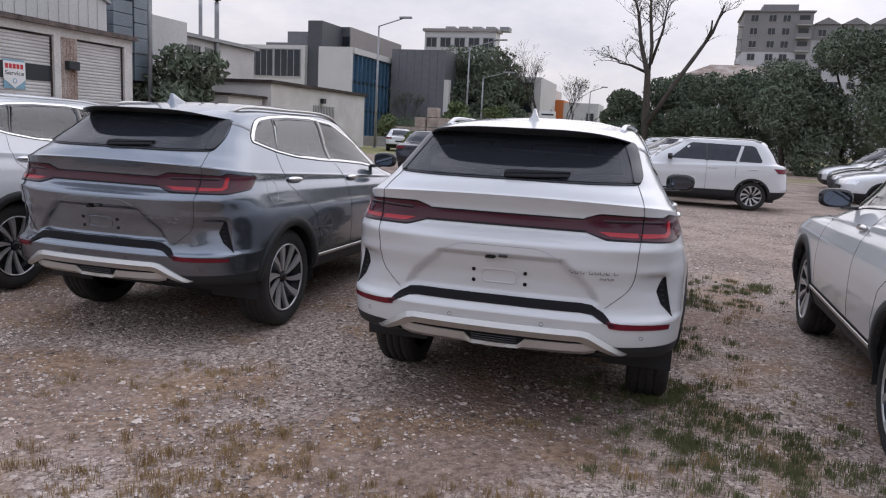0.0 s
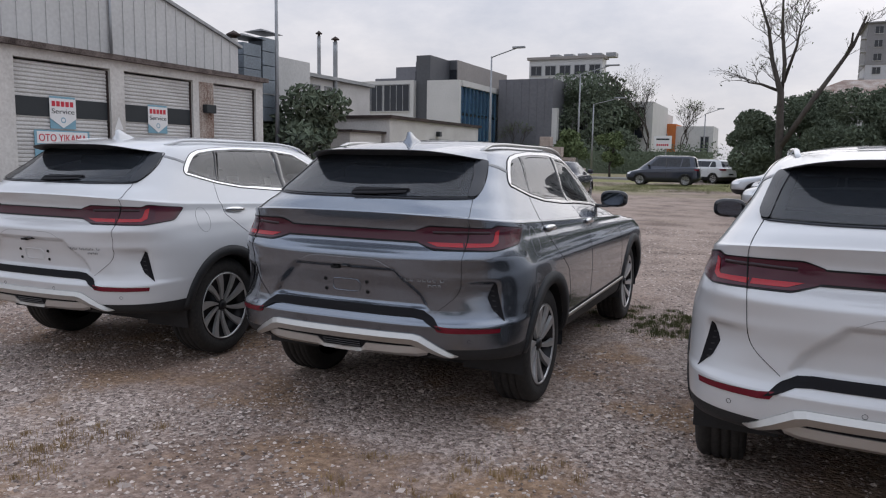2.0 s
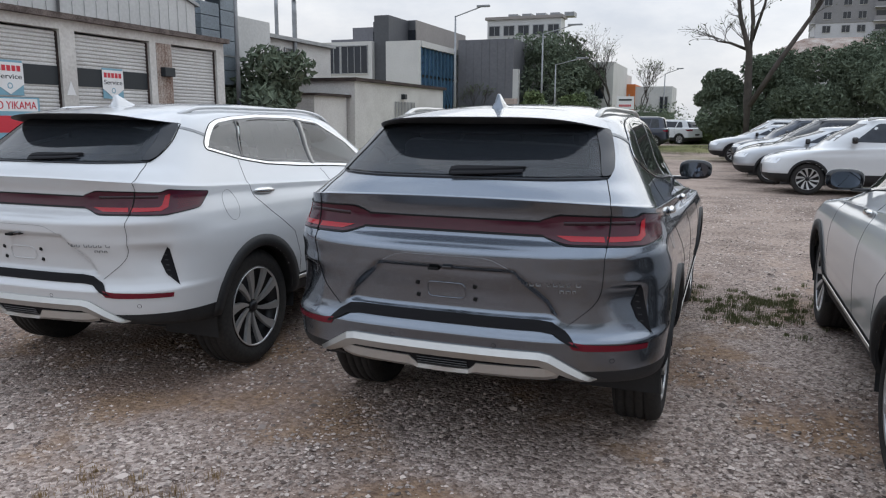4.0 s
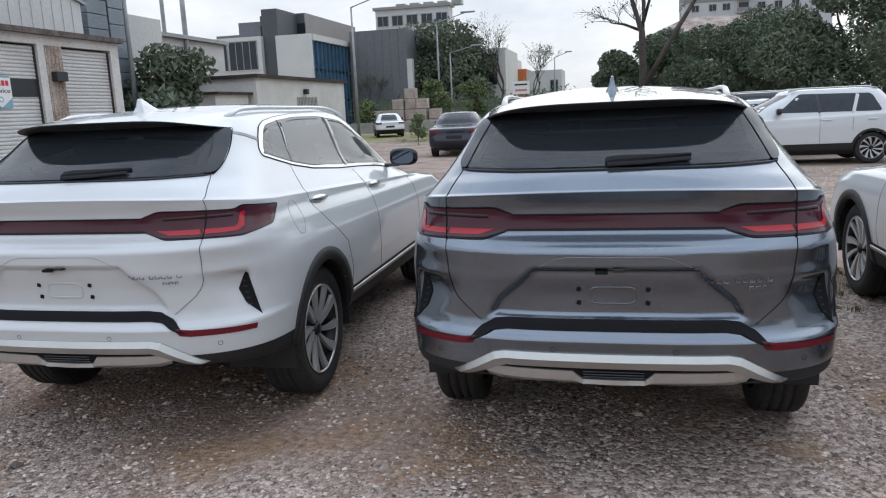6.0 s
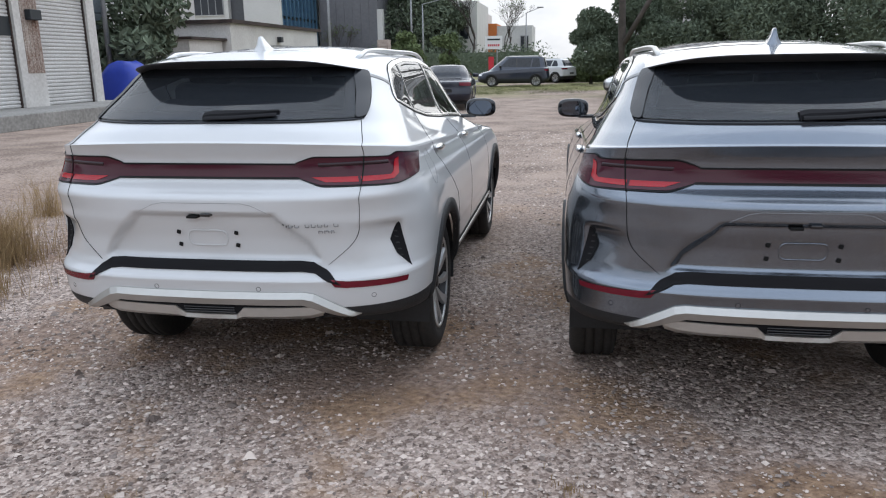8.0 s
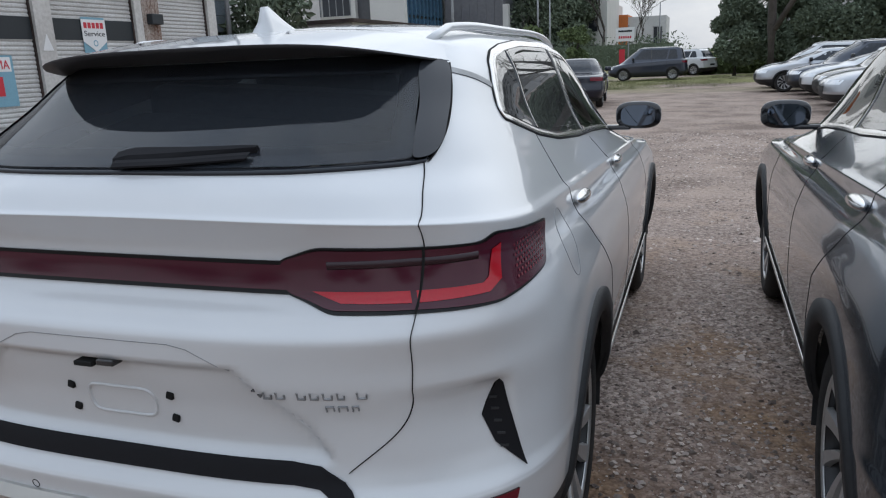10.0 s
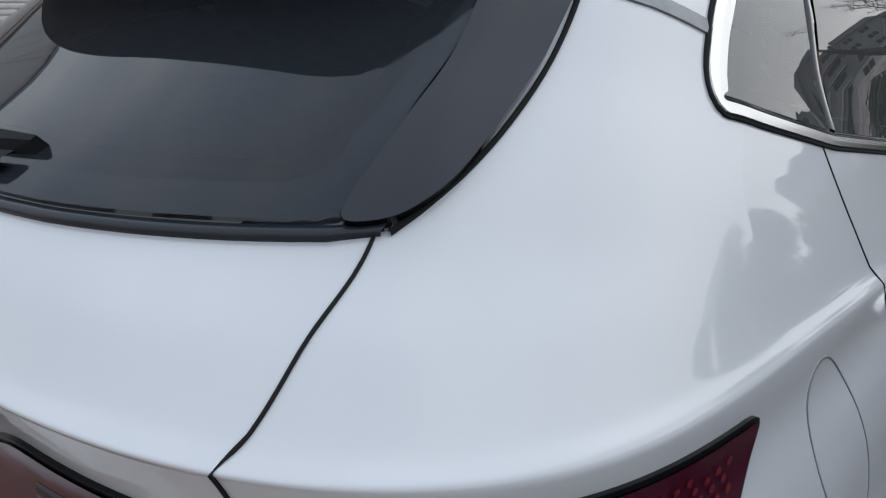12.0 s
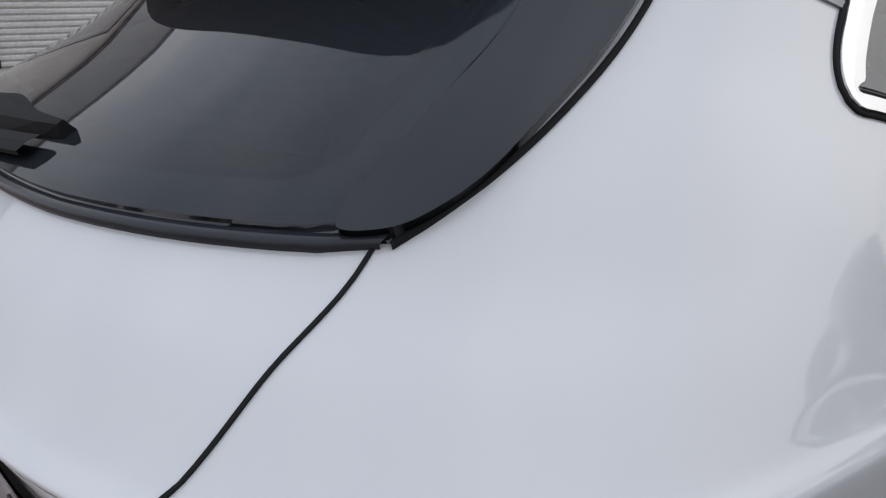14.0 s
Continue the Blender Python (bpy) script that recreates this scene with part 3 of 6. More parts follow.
GATE_SEAM = [(0.641, 1.305), (0.6675, 1.252), (0.691, 1.210), (0.696, 1.197), (0.694, 1.16), (0.689, 1.035), (0.684, 0.99), (0.681, 0.91), (0.674, 0.83), (0.655, 0.785), (0.541, 0.690)]


def diag(p, view=32):
    a = radians(view)
    return (p[0] * math.cos(a) + p[1] * math.sin(a), p[2])


def hero_surface():
    """The body's right half as a grid, with the plate recess and the hollow behind the rear vent pressed in."""
    G = loft(HERO, 7, 130, 70, 26)
    x, y, z = G[..., 0], G[..., 1], G[..., 2]
    rear = y < 0.6
    lim = np.interp(z, [0.70, 0.785, 0.925, 0.96], [0.52, 0.47, 0.315, 0.25])
    press = smooth01(0.0, 0.020, lim - x) * smooth01(0.70, 0.73, z) * (1 - smooth01(0.914, 0.926, z))
    G[..., 1] += np.where(rear, 0.030 * press, 0)
    tri_in = smooth01(0.0, 0.17, x - (0.62 + (0.86 - z) * 0.2)) * (1 - smooth01(0.850, 0.868, z)) * smooth01(0.59, 0.82, z)
    tri_in *= 1 - smooth01(0.31, 0.38, y - 0.10 * (0.85 - z))
    G[..., 1] += np.where(rear, 0.040 * tri_in, 0)
    return G


def full_mesh(G):
    nv, nu = G.shape[:2]
    R = G.reshape(-1, 3)
    Lf = R * np.array([-1, 1, 1])
    vs = np.concatenate([R, Lf])
    fs, off = [], nv * nu
    for i in range(nv - 1):
        for j in range(nu - 1):
            a, b, c, d = i * nu + j, i * nu + j + 1, (i + 1) * nu + j + 1, (i + 1) * nu + j
            fs.append((a, b, c, d))
            fs.append((off + b, off + a, off + d, off + c))
    return vs, fs


def vertex_normals(vs, fs):
    F = np.array(fs)
    n = np.cross(vs[F[:, 2]] - vs[F[:, 0]], vs[F[:, 3]] - vs[F[:, 1]])
    out = np.zeros_like(vs)
    for k in range(4):
        np.add.at(out, F[:, k], n)
    # both halves share the centre line
    key = {}
    for i in np.nonzero(np.abs(vs[:, 0]) < 1e-4)[0]:
        key.setdefault(tuple(np.round(vs[i], 4)), []).append(i)
    for ids in key.values():
        out[ids] = out[ids].sum(0)
    ln = np.linalg.norm(out, axis=1, keepdims=True)
    return out / np.maximum(ln, 1e-9)


def sub_part(name, vs, nrm, fs, material, parent, label=""):
    """Some faces of a body as a part that keeps the whole body's shading."""
    used = sorted({i for f in fs for i in f})
    idx = {v: i for i, v in enumerate(used)}
    ob = mesh_ob(name, [vs[i] for i in used], [tuple(idx[i] for i in f) for f in fs], material, parent, label, True)
    ob.data.normals_split_custom_set_from_vertices([tuple(nrm[i]) for i in used])
    return ob


def lay(car, name, got, material, label="", both=False, smooth=True):
    mesh_ob(name, *got, material, car, label, smooth)
    if both:
        mesh_ob(name, *mirror(*got), material, car, label, smooth)


def chrome_width(p):
    """The window surround is broad at its rear corner, thin along the sill."""
    low = 1.362 - 0.2 * max(0.0, p.x - 0.9)
    top = 0.019 + 0.014 * float(1 - smooth01(0.93, 1.06, p.x))
    return 0.013 + (top - 0.013) * float(smooth01(low, low + 0.03, p.y))


def hero_car(paint, label, group):
    car = thing("car", label, "car", group)
    vs, fs = full_mesh(hero_surface())
    nrm = vertex_normals(vs, fs)
    skin = Skin(vs, fs, nrm)
    hub_z, yr, yf = 0.365, 1.06, 3.825
    cen = vs[np.array(fs)].mean(1)
    glass_in, rear_in = inset(SIDE_GLASS, 0.022), inset(REAR_GLASS, 0.03)
    shield_in = [(-0.62, 1.20), (-0.48, 1.50), (0.48, 1.50), (0.62, 1.20)]
    gate = [(-x, z) for x, z in GATE_SEAM] + [(-0.50, 0.66), (0.50, 0.66)] + list(reversed(GATE_SEAM)) + [(0.60, 1.56), (-0.60, 1.56)]
    door_r = [(1.52, 0.45), (1.53, 0.62), (1.46, 0.80), (1.24, 0.95), (1.10, 1.06), (1.075, 1.16), (1.12, 1.295), (1.36, 1.54), (2.08, 1.55), (2.12, 1.15), (2.14, 0.42)]
    door_f = [(2.145, 0.42), (2.125, 1.15), (2.03, 1.54), (2.55, 1.44), (3.02, 1.15), (3.22, 1.03), (3.28, 0.60), (3.22, 0.42)]
    groups = {k: [] for k in ("body", "tailgate", "rear_door_r", "rear_door_l", "front_door_r", "front_door_l", "bonnet", "lower_cladding")}
    lining = []
    for f, c in zip(fs, cen):
        x, y, z = c
        ax = abs(x)
        hole = False
        if ax > 0.5 and z < 0.85 and min(math.hypot(y - yr, z - hub_z), math.hypot(y - yf, z - hub_z)) < 0.405:
            hole = True
        elif y < 0.85 and z > 1.28 and inside((x, z), rear_in) and ax < 0.6:
            hole = True
        elif ax > 0.55 and z > 1.1 and 0.85 < y < 3.1 and inside((y, z), glass_in):
            hole = True
        elif y > 2.4 and z > 1.15 and inside((x, z), shield_in) and nrm[f[0]][1] > 0.25:
            hole = True
        if hole:
            continue
        if z > 0.9 and z < 1.62 and 0.4 < y < 3.6:
            lining.append(f)
        zlow = 0.50 if y > 0.62 else 0.505
        sfx = "_r" if x > 0 else "_l"
        if z < zlow:
            groups["lower_cladding"].append(f)
        elif y < 0.62 and inside((x, z), gate):
            groups["tailgate"].append(f)
        elif ax > 0.55 and inside((y, z), door_r):
            groups["rear_door" + sfx].append(f)
        elif ax > 0.55 and inside((y, z), door_f):
            groups["front_door" + sfx].append(f)
        elif y > 3.4 and z > 0.86 and ax < 0.78:
            groups["bonnet"].append(f)
        else:
            groups["body"].append(f)
    for name, ff in groups.items():
        sub_part({"rear_door_r": "rear_door", "rear_door_l": "rear_door", "front_door_r": "front_door", "front_door_l": "front_door"}.get(name, name), vs, nrm, ff, M_BLACKP if name == "lower_cladding" else paint, car, "black plastic cladding" if name == "lower_cladding" else "")
    sub_part("cabin_lining", vs - nrm * 0.03, -nrm, [tuple(reversed(f)) for f in lining], M_CABIN, car, "dark cabin lining")
    # cabin
    part("rear_seat", seat_mesh(-0.60, 0.60, 1.30, 0.62, 0.16, 0.55), M_SEAT, car, "dark rear bench")
    for hx in (-0.40, 0.40):
        part("headrest", box_bm(hx - 0.12, hx + 0.12, 1.31, 1.42, 1.18, 1.34, 0.035), M_SEAT, car)
        part("front_seat", seat_mesh(hx - 0.24, hx + 0.24, 2.15, 0.62, 0.14, 0.62), M_SEAT, car, "dark front seat")
        part("headrest", box_bm(hx - 0.12, hx + 0.12, 2.16, 2.27, 1.27, 1.43, 0.035), M_SEAT, car)
    part("dashboard", box_bm(-0.68, 0.68, 2.95, 3.4, 0.75, 1.06, 0.04), M_CABIN, car)
    part("floor_pan", box_bm(-0.60, 0.60, 0.70, 4.3, 0.27, 0.56, 0.03), M_BLACKP, car, "black underbody")
    part("parcel_shelf", box_bm(-0.6, 0.6, 0.55, 1.28, 1.02, 1.05, 0.01), M_CABIN, car)
    # tail lamps
    bar = [(-0.42, 1.130), (0.42, 1.130), (0.42, 1.062), (-0.42, 1.062)]
    tail = mesh_ob("light_bar", *skin.panel(bar, 0, 0.004, 0.02, 0.02), M_HOUSE, car, "gloss black light bar surround", True)
    lay(tail, "lens", skin.panel([(-0.42, 1.122), (0.42, 1.122), (0.42, 1.071), (-0.42, 1.071)], 0, 0.006, 0.018, 0.002), M_LENS, "smoked red lens")
    for sgn in (1, -1):
        flip = (lambda g: g) if sgn > 0 else (lambda g: mirror(*g))
        shape = rounded([diag(p) for p in LAMP3], 0.018)
        lamp = mesh_ob("tail_lamp", *flip(skin.panel(shape, 32, 0.004, 0.016, 0.02, 0.012)), M_HOUSE, car, "gloss black tail lamp housing", True)
        mesh_ob("lens", *flip(skin.panel(inset(shape, 0.0045), 32, 0.006, 0.016, 0.002, 0.012)), M_LENS, lamp, "smoked red lens", True)
        for low in (((0.475, 0.215, 1.070), (0.680, 0.235, 1.070), (0.680, 0.235, 1.046), (0.53, 0.22, 1.046)), ((0.694, 0.235, 1.070), (0.80, 0.325, 1.068), (0.804, 0.345, 1.078), (0.812, 0.36, 1.130), (0.824, 0.385, 1.140), (0.822, 0.372, 1.068), (0.805, 0.338, 1.049), (0.694, 0.235, 1.046))):
            mesh_ob("light_strip", *flip(skin.panel([diag(p) for p in low], 32, 0.0085, 0.014, 0.002, 0.012)), M_RED, lamp, "bright red light strip", True)
        mesh_ob("lamp_louvre", *flip(skin.band([diag(p) for p in ((0.52, 0.2, 1.122), (0.68, 0.25, 1.126), (0.79, 0.335, 1.124))], 0.018, 32, 0.0074)), M_LENSD, lamp, "dark lamp louvre", True)
        dots_v, dots_f = [], []
        for r_ in range(7):
            for c_ in range(11):
                h0, z0 = diag((0.858, 0.40 + c_ * 0.019 + (r_ % 2) * 0.0095, 1.0))[0], 1.060 + r_ * 0.0105 + c_ * 0.0012
                if inside((h0, z0), inset(shape, 0.016)):
                    b0 = len(dots_v)
                    for k in range(6):
                        a = k * math.pi / 3
                        dots_v.append(skin.at(h0 + 0.0026 * math.cos(a), z0 + 0.0036 * math.sin(a), 32, 0.0085)[0])
                    dots_f.append(tuple(range(b0, b0 + 6)))
        tagged(mesh_ob("honeycomb", *flip((dots_v, dots_f)), M_REFL, lamp, "red honeycomb cells"), kind="stuff")
        mesh_ob("lamp_seam", *flip(skin.band([(0.690, 1.158), (0.686, 1.028)], 0.005, 0, 0.0095)), M_GAP, lamp)
    # rear window, its side blades, wiper
    mesh_ob("rear_window_frit", *skin.band(inset(REAR_GLASS, 0.022), 0.045, 0, 0.004, True), M_GLOSS, car, "black window edge", True)
    mesh_ob("rear_window", *skin.panel(rounded(inset(REAR_GLASS, 0.006), 0.03), 0, 0.009, 0.02, 0.005, 0.015, True), M_PRIV, car, "dark tinted rear window", True)
    bl = [diag(p, 12) for p in ((0.55, 0.71, 1.512), (0.590, 0.775, 1.505), (0.605, 0.76, 1.480), (0.639, 0.63, 1.402), (0.657, 0.53, 1.335), (0.653, 0.49, 1.315), (0.645, 0.46, 1.305), (0.615, 0.44, 1.303), (0.605, 0.48, 1.33), (0.580, 0.60, 1.41), (0.545, 0.69, 1.49))]
    lay(car, "blade_seal", skin.band(soften([diag(p, 12) for p in ((0.598, 0.775, 1.505), (0.611, 0.76, 1.480), (0.645, 0.63, 1.402), (0.664, 0.53, 1.335), (0.659, 0.49, 1.313), (0.648, 0.455, 1.302))]), 0.0045, 12, 0.004, step=0.006), M_GAP, "", True)
    lay(car, "side_blade", skin.panel(rounded(rounded(bl, 0.02), 0.01, 2), 12, 0.013, 0.02, 0.018), M_BLADE, "dark gloss blade beside the rear window", True)
    lay(car, "window_trim", skin.band([(-0.646, 1.3045), (-0.62, 1.3015), (-0.40, 1.299), (0, 1.301), (0.40, 1.299), (0.62, 1.3015), (0.646, 1.3045)], 0.0075, 0, 0.0065, depth=0.008), M_BLADE)
    lay(car, "window_corner", skin.panel([(0.56, 1.3015), (0.648, 1.3035), (0.640, 1.335), (0.60, 1.36), (0.57, 1.33)], 0, 0.0045, 0.015, 0.004, 0.012), M_GLOSS, "", True)
    wv = []
    wp = [(-0.03, 1.318, 0.022), (0.0, 1.325, 0.026), (0.05, 1.326, 0.024), (0.15, 1.328, 0.016), (0.26, 1.331, 0.010), (0.305, 1.332, 0.006)]
    wf = []
    for x_, z_, hh in wp:
        for dz, o in ((-hh * 0.6, 0.008), (-hh * 0.25, 0.022), (hh * 0.25, 0.023), (hh * 0.6, 0.009)):
            wv.append(skin.at(x_, z_ + dz, 0, o)[0])
    for i in range(len(wp) - 1):
        for k in range(4):
            wf.append((i * 4 + k, i * 4 + (k + 1) % 4, (i + 1) * 4 + (k + 1) % 4, (i + 1) * 4 + k))
    wf += [(3, 2, 1, 0), tuple(len(wv) - 4 + k for k in range(4))]
    wiper = mesh_ob("wiper", wv, wf, M_SLOT, car, "black rear wiper", False)
    mesh_ob("wiper_blade", *skin.band([(-0.02, 1.305), (0.12, 1.309), (0.30, 1.318)], 0.012, 0, 0.022), M_SLOT, wiper)
    # spoiler
    sv, sf = [], []
    ns = 33
    for i in range(ns):
        x_ = -0.605 + 1.21 * i / (ns - 1) + 0.0005
        q = abs(x_) / 0.605
        lip_z = 1.572 - 0.058 * q**4
        lip_y = skin.at(x_, lip_z, 0)[0].y - 0.004 + 0.016 * q**8 - 0.225 * (1 - q**9)
        root_y = 1.02 - 0.08 * q**2
        tp = skin.tree.ray_cast(Vector((x_ * 0.94 or 0.003, root_y, 3)), Vector((0, 0, -1)))[0]
        tp = tp or skin.tree.find_nearest(Vector((x_ * 0.94, root_y, 1.55)))[0]
        g, _ = skin.at(x_ * 0.93, 1.533, 0, 0.0)
        mid = (Vector((x_, lip_y, lip_z)) + tp) / 2 + Vector((0, 0, 0.008))
        sv += [tp + Vector((0, 0, -0.002)), mid, Vector((x_, lip_y + 0.04, lip_z + 0.0)), Vector((x_, lip_y, lip_z - 0.005)), Vector((x_, lip_y + 0.002, lip_z - 0.010)), Vector((x_, lip_y + 0.07, lip_z - 0.014)), g]
    top_f, low_f = [], []
    for i in range(ns - 1):
        for k in range(6):
            q = (i * 7 + k, (i + 1) * 7 + k, (i + 1) * 7 + k + 1, i * 7 + k + 1)
            (top_f if k < 3 else low_f).append(q)
    mesh_ob("spoiler", sv, top_f, paint, car, "", True)
    mesh_ob("spoiler_underside", sv, low_f, M_UNDER, car, "black spoiler underside", True)
    # side windows with chrome surround
    ring = rounded(SIDE_GLASS, 0.025)
    for sgn in (1, -1):
        flip = (lambda g: g) if sgn > 0 else (lambda g: mirror(*g))
        mesh_ob("window_frit", *flip(skin.band(inset(ring, 0.013), 0.026, 90, 0.003, True)), M_GLOSS, car, "black window edge", True)
        mesh_ob("window_chrome", *flip(skin.band(inset(ring, -0.002), chrome_width, 90, 0.006, True, 0.012, outer=0.0095)), M_CHROME, car, "satin chrome window surround")
        mesh_ob("window_seal", *flip(skin.band(inset(ring, -0.0130), 0.0045, 90, 0.003, True)), M_GAP, car, "", True)
        gl = inset(ring, 0.008)
        def clip(lo, hi):
            return [p for p in dense(gl, 0.03) if lo(p[1]) <= p[0] <= hi(p[1])]
        div1, div2 = (lambda z: 1.17 + (z - 1.30) * 0.43), (lambda z: 2.03 + (z - 1.22) * 0.10)
        for lo, hi, m_, nm in ((lambda z: -9, lambda z: div1(z) - 0.01, M_SIDEGL, "quarter_window"), (lambda z: div1(z) + 0.01, lambda z: div2(z) - 0.03, M_SIDEGL, "rear_door_window"), (lambda z: div2(z) + 0.03, lambda z: 9, M_PANE, "front_door_window")):
            line = clip(lo, hi)
            if len(line) > 3:
                mesh_ob(nm, *flip(skin.panel(line, 90, 0.004, 0.05, 0.003, 0.05, True)), m_, car, "tinted side window", True)
        mesh_ob("pillar_trim", *flip(skin.band([(div1(1.305), 1.305), (div1(1.535), 1.535)], 0.016, 90, 0.006)), M_GLOSS, car, "", True)
        mesh_ob("pillar_trim", *flip(skin.band([(div2(1.21), 1.21), (div2(1.545), 1.545)], 0.075, 90, 0.006)), M_GLOSS, car, "", True)
        # D pillar strip between spoiler and side window
        mesh_ob("pillar_strip", *flip(skin.band([(0.74, 1.494), (0.82, 1.471), (0.90, 1.444)], 0.018, 90, 0.003)), M_STEEL, car)
        # wheel arch claddings, sill
        for yy in (yr, yf):
            arc = [(yy + 0.43 * math.cos(a), hub_z + 0.43 * math.sin(a)) for a in np.linspace(-0.25, math.pi + 0.25, 40)]
            mesh_ob("arch_cladding", *flip(skin.band(arc, 0.075, 90, 0.012, False, 0.04, 0.03)), M_BLACKP, car, "black plastic wheel arch", True)
            lv, lf = lathe([(0.42, 0.0), (0.42, 0.38)], 28)
            lv = [(0.52 + v[0], yy + v[1], hub_z + v[2]) for v in lv]
            keep = [f for f in lf if sum(lv[i][2] for i in f) / 4 > 0.25]
            mesh_ob("wheel_well", *flip((lv, keep)), M_BLACKP, car)
        mesh_ob("sill_trim", *flip(skin.band([(1.50, 0.475), (2.4, 0.47), (3.38, 0.47)], 0.026, 90, 0.014)), M_SILVER, car, "silver sill trim", True)
        # seams
        for line in (door_r[:7], [(2.14, 0.43), (2.12, 1.15), (2.10, 1.18)], [(3.22, 0.43), (3.28, 0.6), (3.22, 1.03), (3.05, 1.12)]):
            mesh_ob("seam", *flip(skin.band(line, 0.003, 90, 0.0012)), M_GAP, car)
        cc, rc = (0.84, 1.038), 0.088
        circ = [(cc[0] + rc * 0.78 * math.cos(a) , cc[1] + rc * math.sin(a)) for a in np.linspace(0, 2 * math.pi, 40)[:-1]]
        if sgn > 0:
            mesh_ob("fuel_flap_seam", *skin.band(circ, 0.002, 90, 0.0010, True), M_STEEL, car)
        mesh_ob("tailgate_seam", *flip(skin.band(soften(GATE_SEAM), 0.0019, 0, 0.0024, step=0.006, depth=0.003)), M_GAP, car)
        for hy, hz in ((1.215, 1.092), (2.29, 1.062)):
            p, _ = skin.at(hy, hz, 90)
            bm = bmesh.new()
            bmesh.ops.create_uvsphere(bm, u_segments=20, v_segments=10, radius=1.0)
            for v in bm.verts:
                v.co = Vector((sgn * (p.x + 0.012 + 0.022 * v.co.x), hy + 0.115 * v.co.y, hz + 0.021 * v.co.z - 0.02 * v.co.y * 0.3))
            if sgn < 0:
                bmesh.ops.reverse_faces(bm, faces=bm.faces)
            part("door_handle", bm, M_CHROME, car, "chrome door handle", True)
        # mirror
        mp, _ = skin.at(2.93, 1.14, 90)
        bm = bmesh.new()
        bmesh.ops.create_uvsphere(bm, u_segments=24, v_segments=14, radius=1.0)
        for v in bm.verts:
            sx = math.copysign(abs(v.co.x) ** 0.7, v.co.x)
            sz = math.copysign(abs(v.co.z) ** 0.65, v.co.z)
            v.co = Vector((sgn * (mp.x + 0.155 + 0.115 * sx), 2.96 + (0.085 * v.co.y if v.co.y > 0 else 0.03 * v.co.y), 1.20 + 0.070 * sz))
        if sgn < 0:
            bmesh.ops.reverse_faces(bm, faces=bm.faces)
        mir = part("door_mirror", bm, M_GLOSS, car, "black door mirror", True)
        part("mirror_arm", box_bm(*sorted((sgn * (mp.x - 0.03), sgn * (mp.x + 0.12))), 2.94, 3.0, 1.125, 1.15, 0.01), M_GLOSS, mir)
        mv, mf = [], []
        for k in range(28):
            a = 2 * math.pi * k / 28
            mv.append((sgn * (mp.x + 0.155 + 0.086 * math.copysign(abs(math.cos(a)) ** 0.7, math.cos(a))), 2.927, 1.20 + 0.052 * math.copysign(abs(math.sin(a)) ** 0.65, math.sin(a))))
        mesh_ob("mirror_glass", mv, [tuple(range(28))], M_MIRROR, mir, "mirror glass")
        for yy in (yr, yf):
            wheel(car, sgn, yy, hub_z, 0.895, 0.235)
        # rails
        rail = []
        for k in range(25):
            t = k / 24
            y_ = 0.86 + t * 1.85
            p = skin.tree.ray_cast(Vector((0.515 + 0.03 * math.sin(t * math.pi), y_, 3)), Vector((0, 0, -1)))[0]
            rail.append(Vector((sgn * p.x, p.y, p.z + 0.024 * min(1, math.sin(math.pi * min(max(t, 0.0), 1)) * 4) - 0.004)))
        mesh_ob("roof_rail", *sweep(rail, 0.015, 10, 0.8), M_SILVER if paint is M_GREY else paint, car, "roof rail", True)
        # vents, reflectors
        vent = [diag(p, 40) for p in ((0.82, 0.352, 0.855), (0.835, 0.355, 0.84), (0.872, 0.377, 0.646), (0.840, 0.31, 0.71), (0.82, 0.294, 0.775))]
        vt = mesh_ob("bumper_vent", *flip(skin.panel(vent, 40, 0.004, 0.014, 0.01, 0.012)), M_SLOT, car, "black bumper vent", True)
        for k in range(5):
            z_ = 0.70 + 0.028 * k
            h_ = diag((0.832, 0.33, z_), 40)[0] + (0.775 - z_) * 0.15
            mesh_ob("vent_rib", *flip(skin.band([(h_ - 0.010, z_), (h_ + 0.010, z_ - 0.003)], 0.006, 40, 0.006)), M_BLACKP, vt)
        rf = [diag(p, 28) for p in ((0.545, 0.143, 0.634), (0.62, 0.16, 0.624), (0.856, 0.35, 0.612), (0.850, 0.35, 0.588), (0.62, 0.16, 0.594), (0.575, 0.143, 0.600))]
        mesh_ob("rear_reflector", *flip(skin.panel(rf, 28, 0.004, 0.02, 0.01, 0.015)), M_REFL, car, "dark red bumper reflector", True)
        mesh_ob("parking_sensor", *flip(skin.band([(0.24 + 0.010 * math.cos(a), 0.592 + 0.010 * math.sin(a)) for a in np.linspace(0, 2 * math.pi, 17)[:-1]], 0.002, 0, 0.001, True, 0.01)), M_BLADE, car)
        mesh_ob("parking_sensor", *flip(skin.band([(0.73 + 0.009 * math.cos(a), 0.548 + 0.010 * math.sin(a)) for a in np.linspace(0, 2 * math.pi, 17)[:-1]], 0.002, 0, 0.001, True, 0.01)), M_BLADE, car)
    # black bumper step and silver trims
    step_top, step_low = [(0.60, 0.608), (0.535, 0.672), (0.48, 0.703), (0.42, 0.708)], [(0.43, 0.664), (0.485, 0.657), (0.55, 0.624)]
    step = [(-x, z) for x, z in step_top] + list(reversed(step_top)) + list(reversed(step_low)) + [(-x, z) for x, z in step_low]
    lay(car, "bumper_step", skin.panel(step, 0, 0.006, 0.02, 0.02), M_SLOT, "black bumper step")
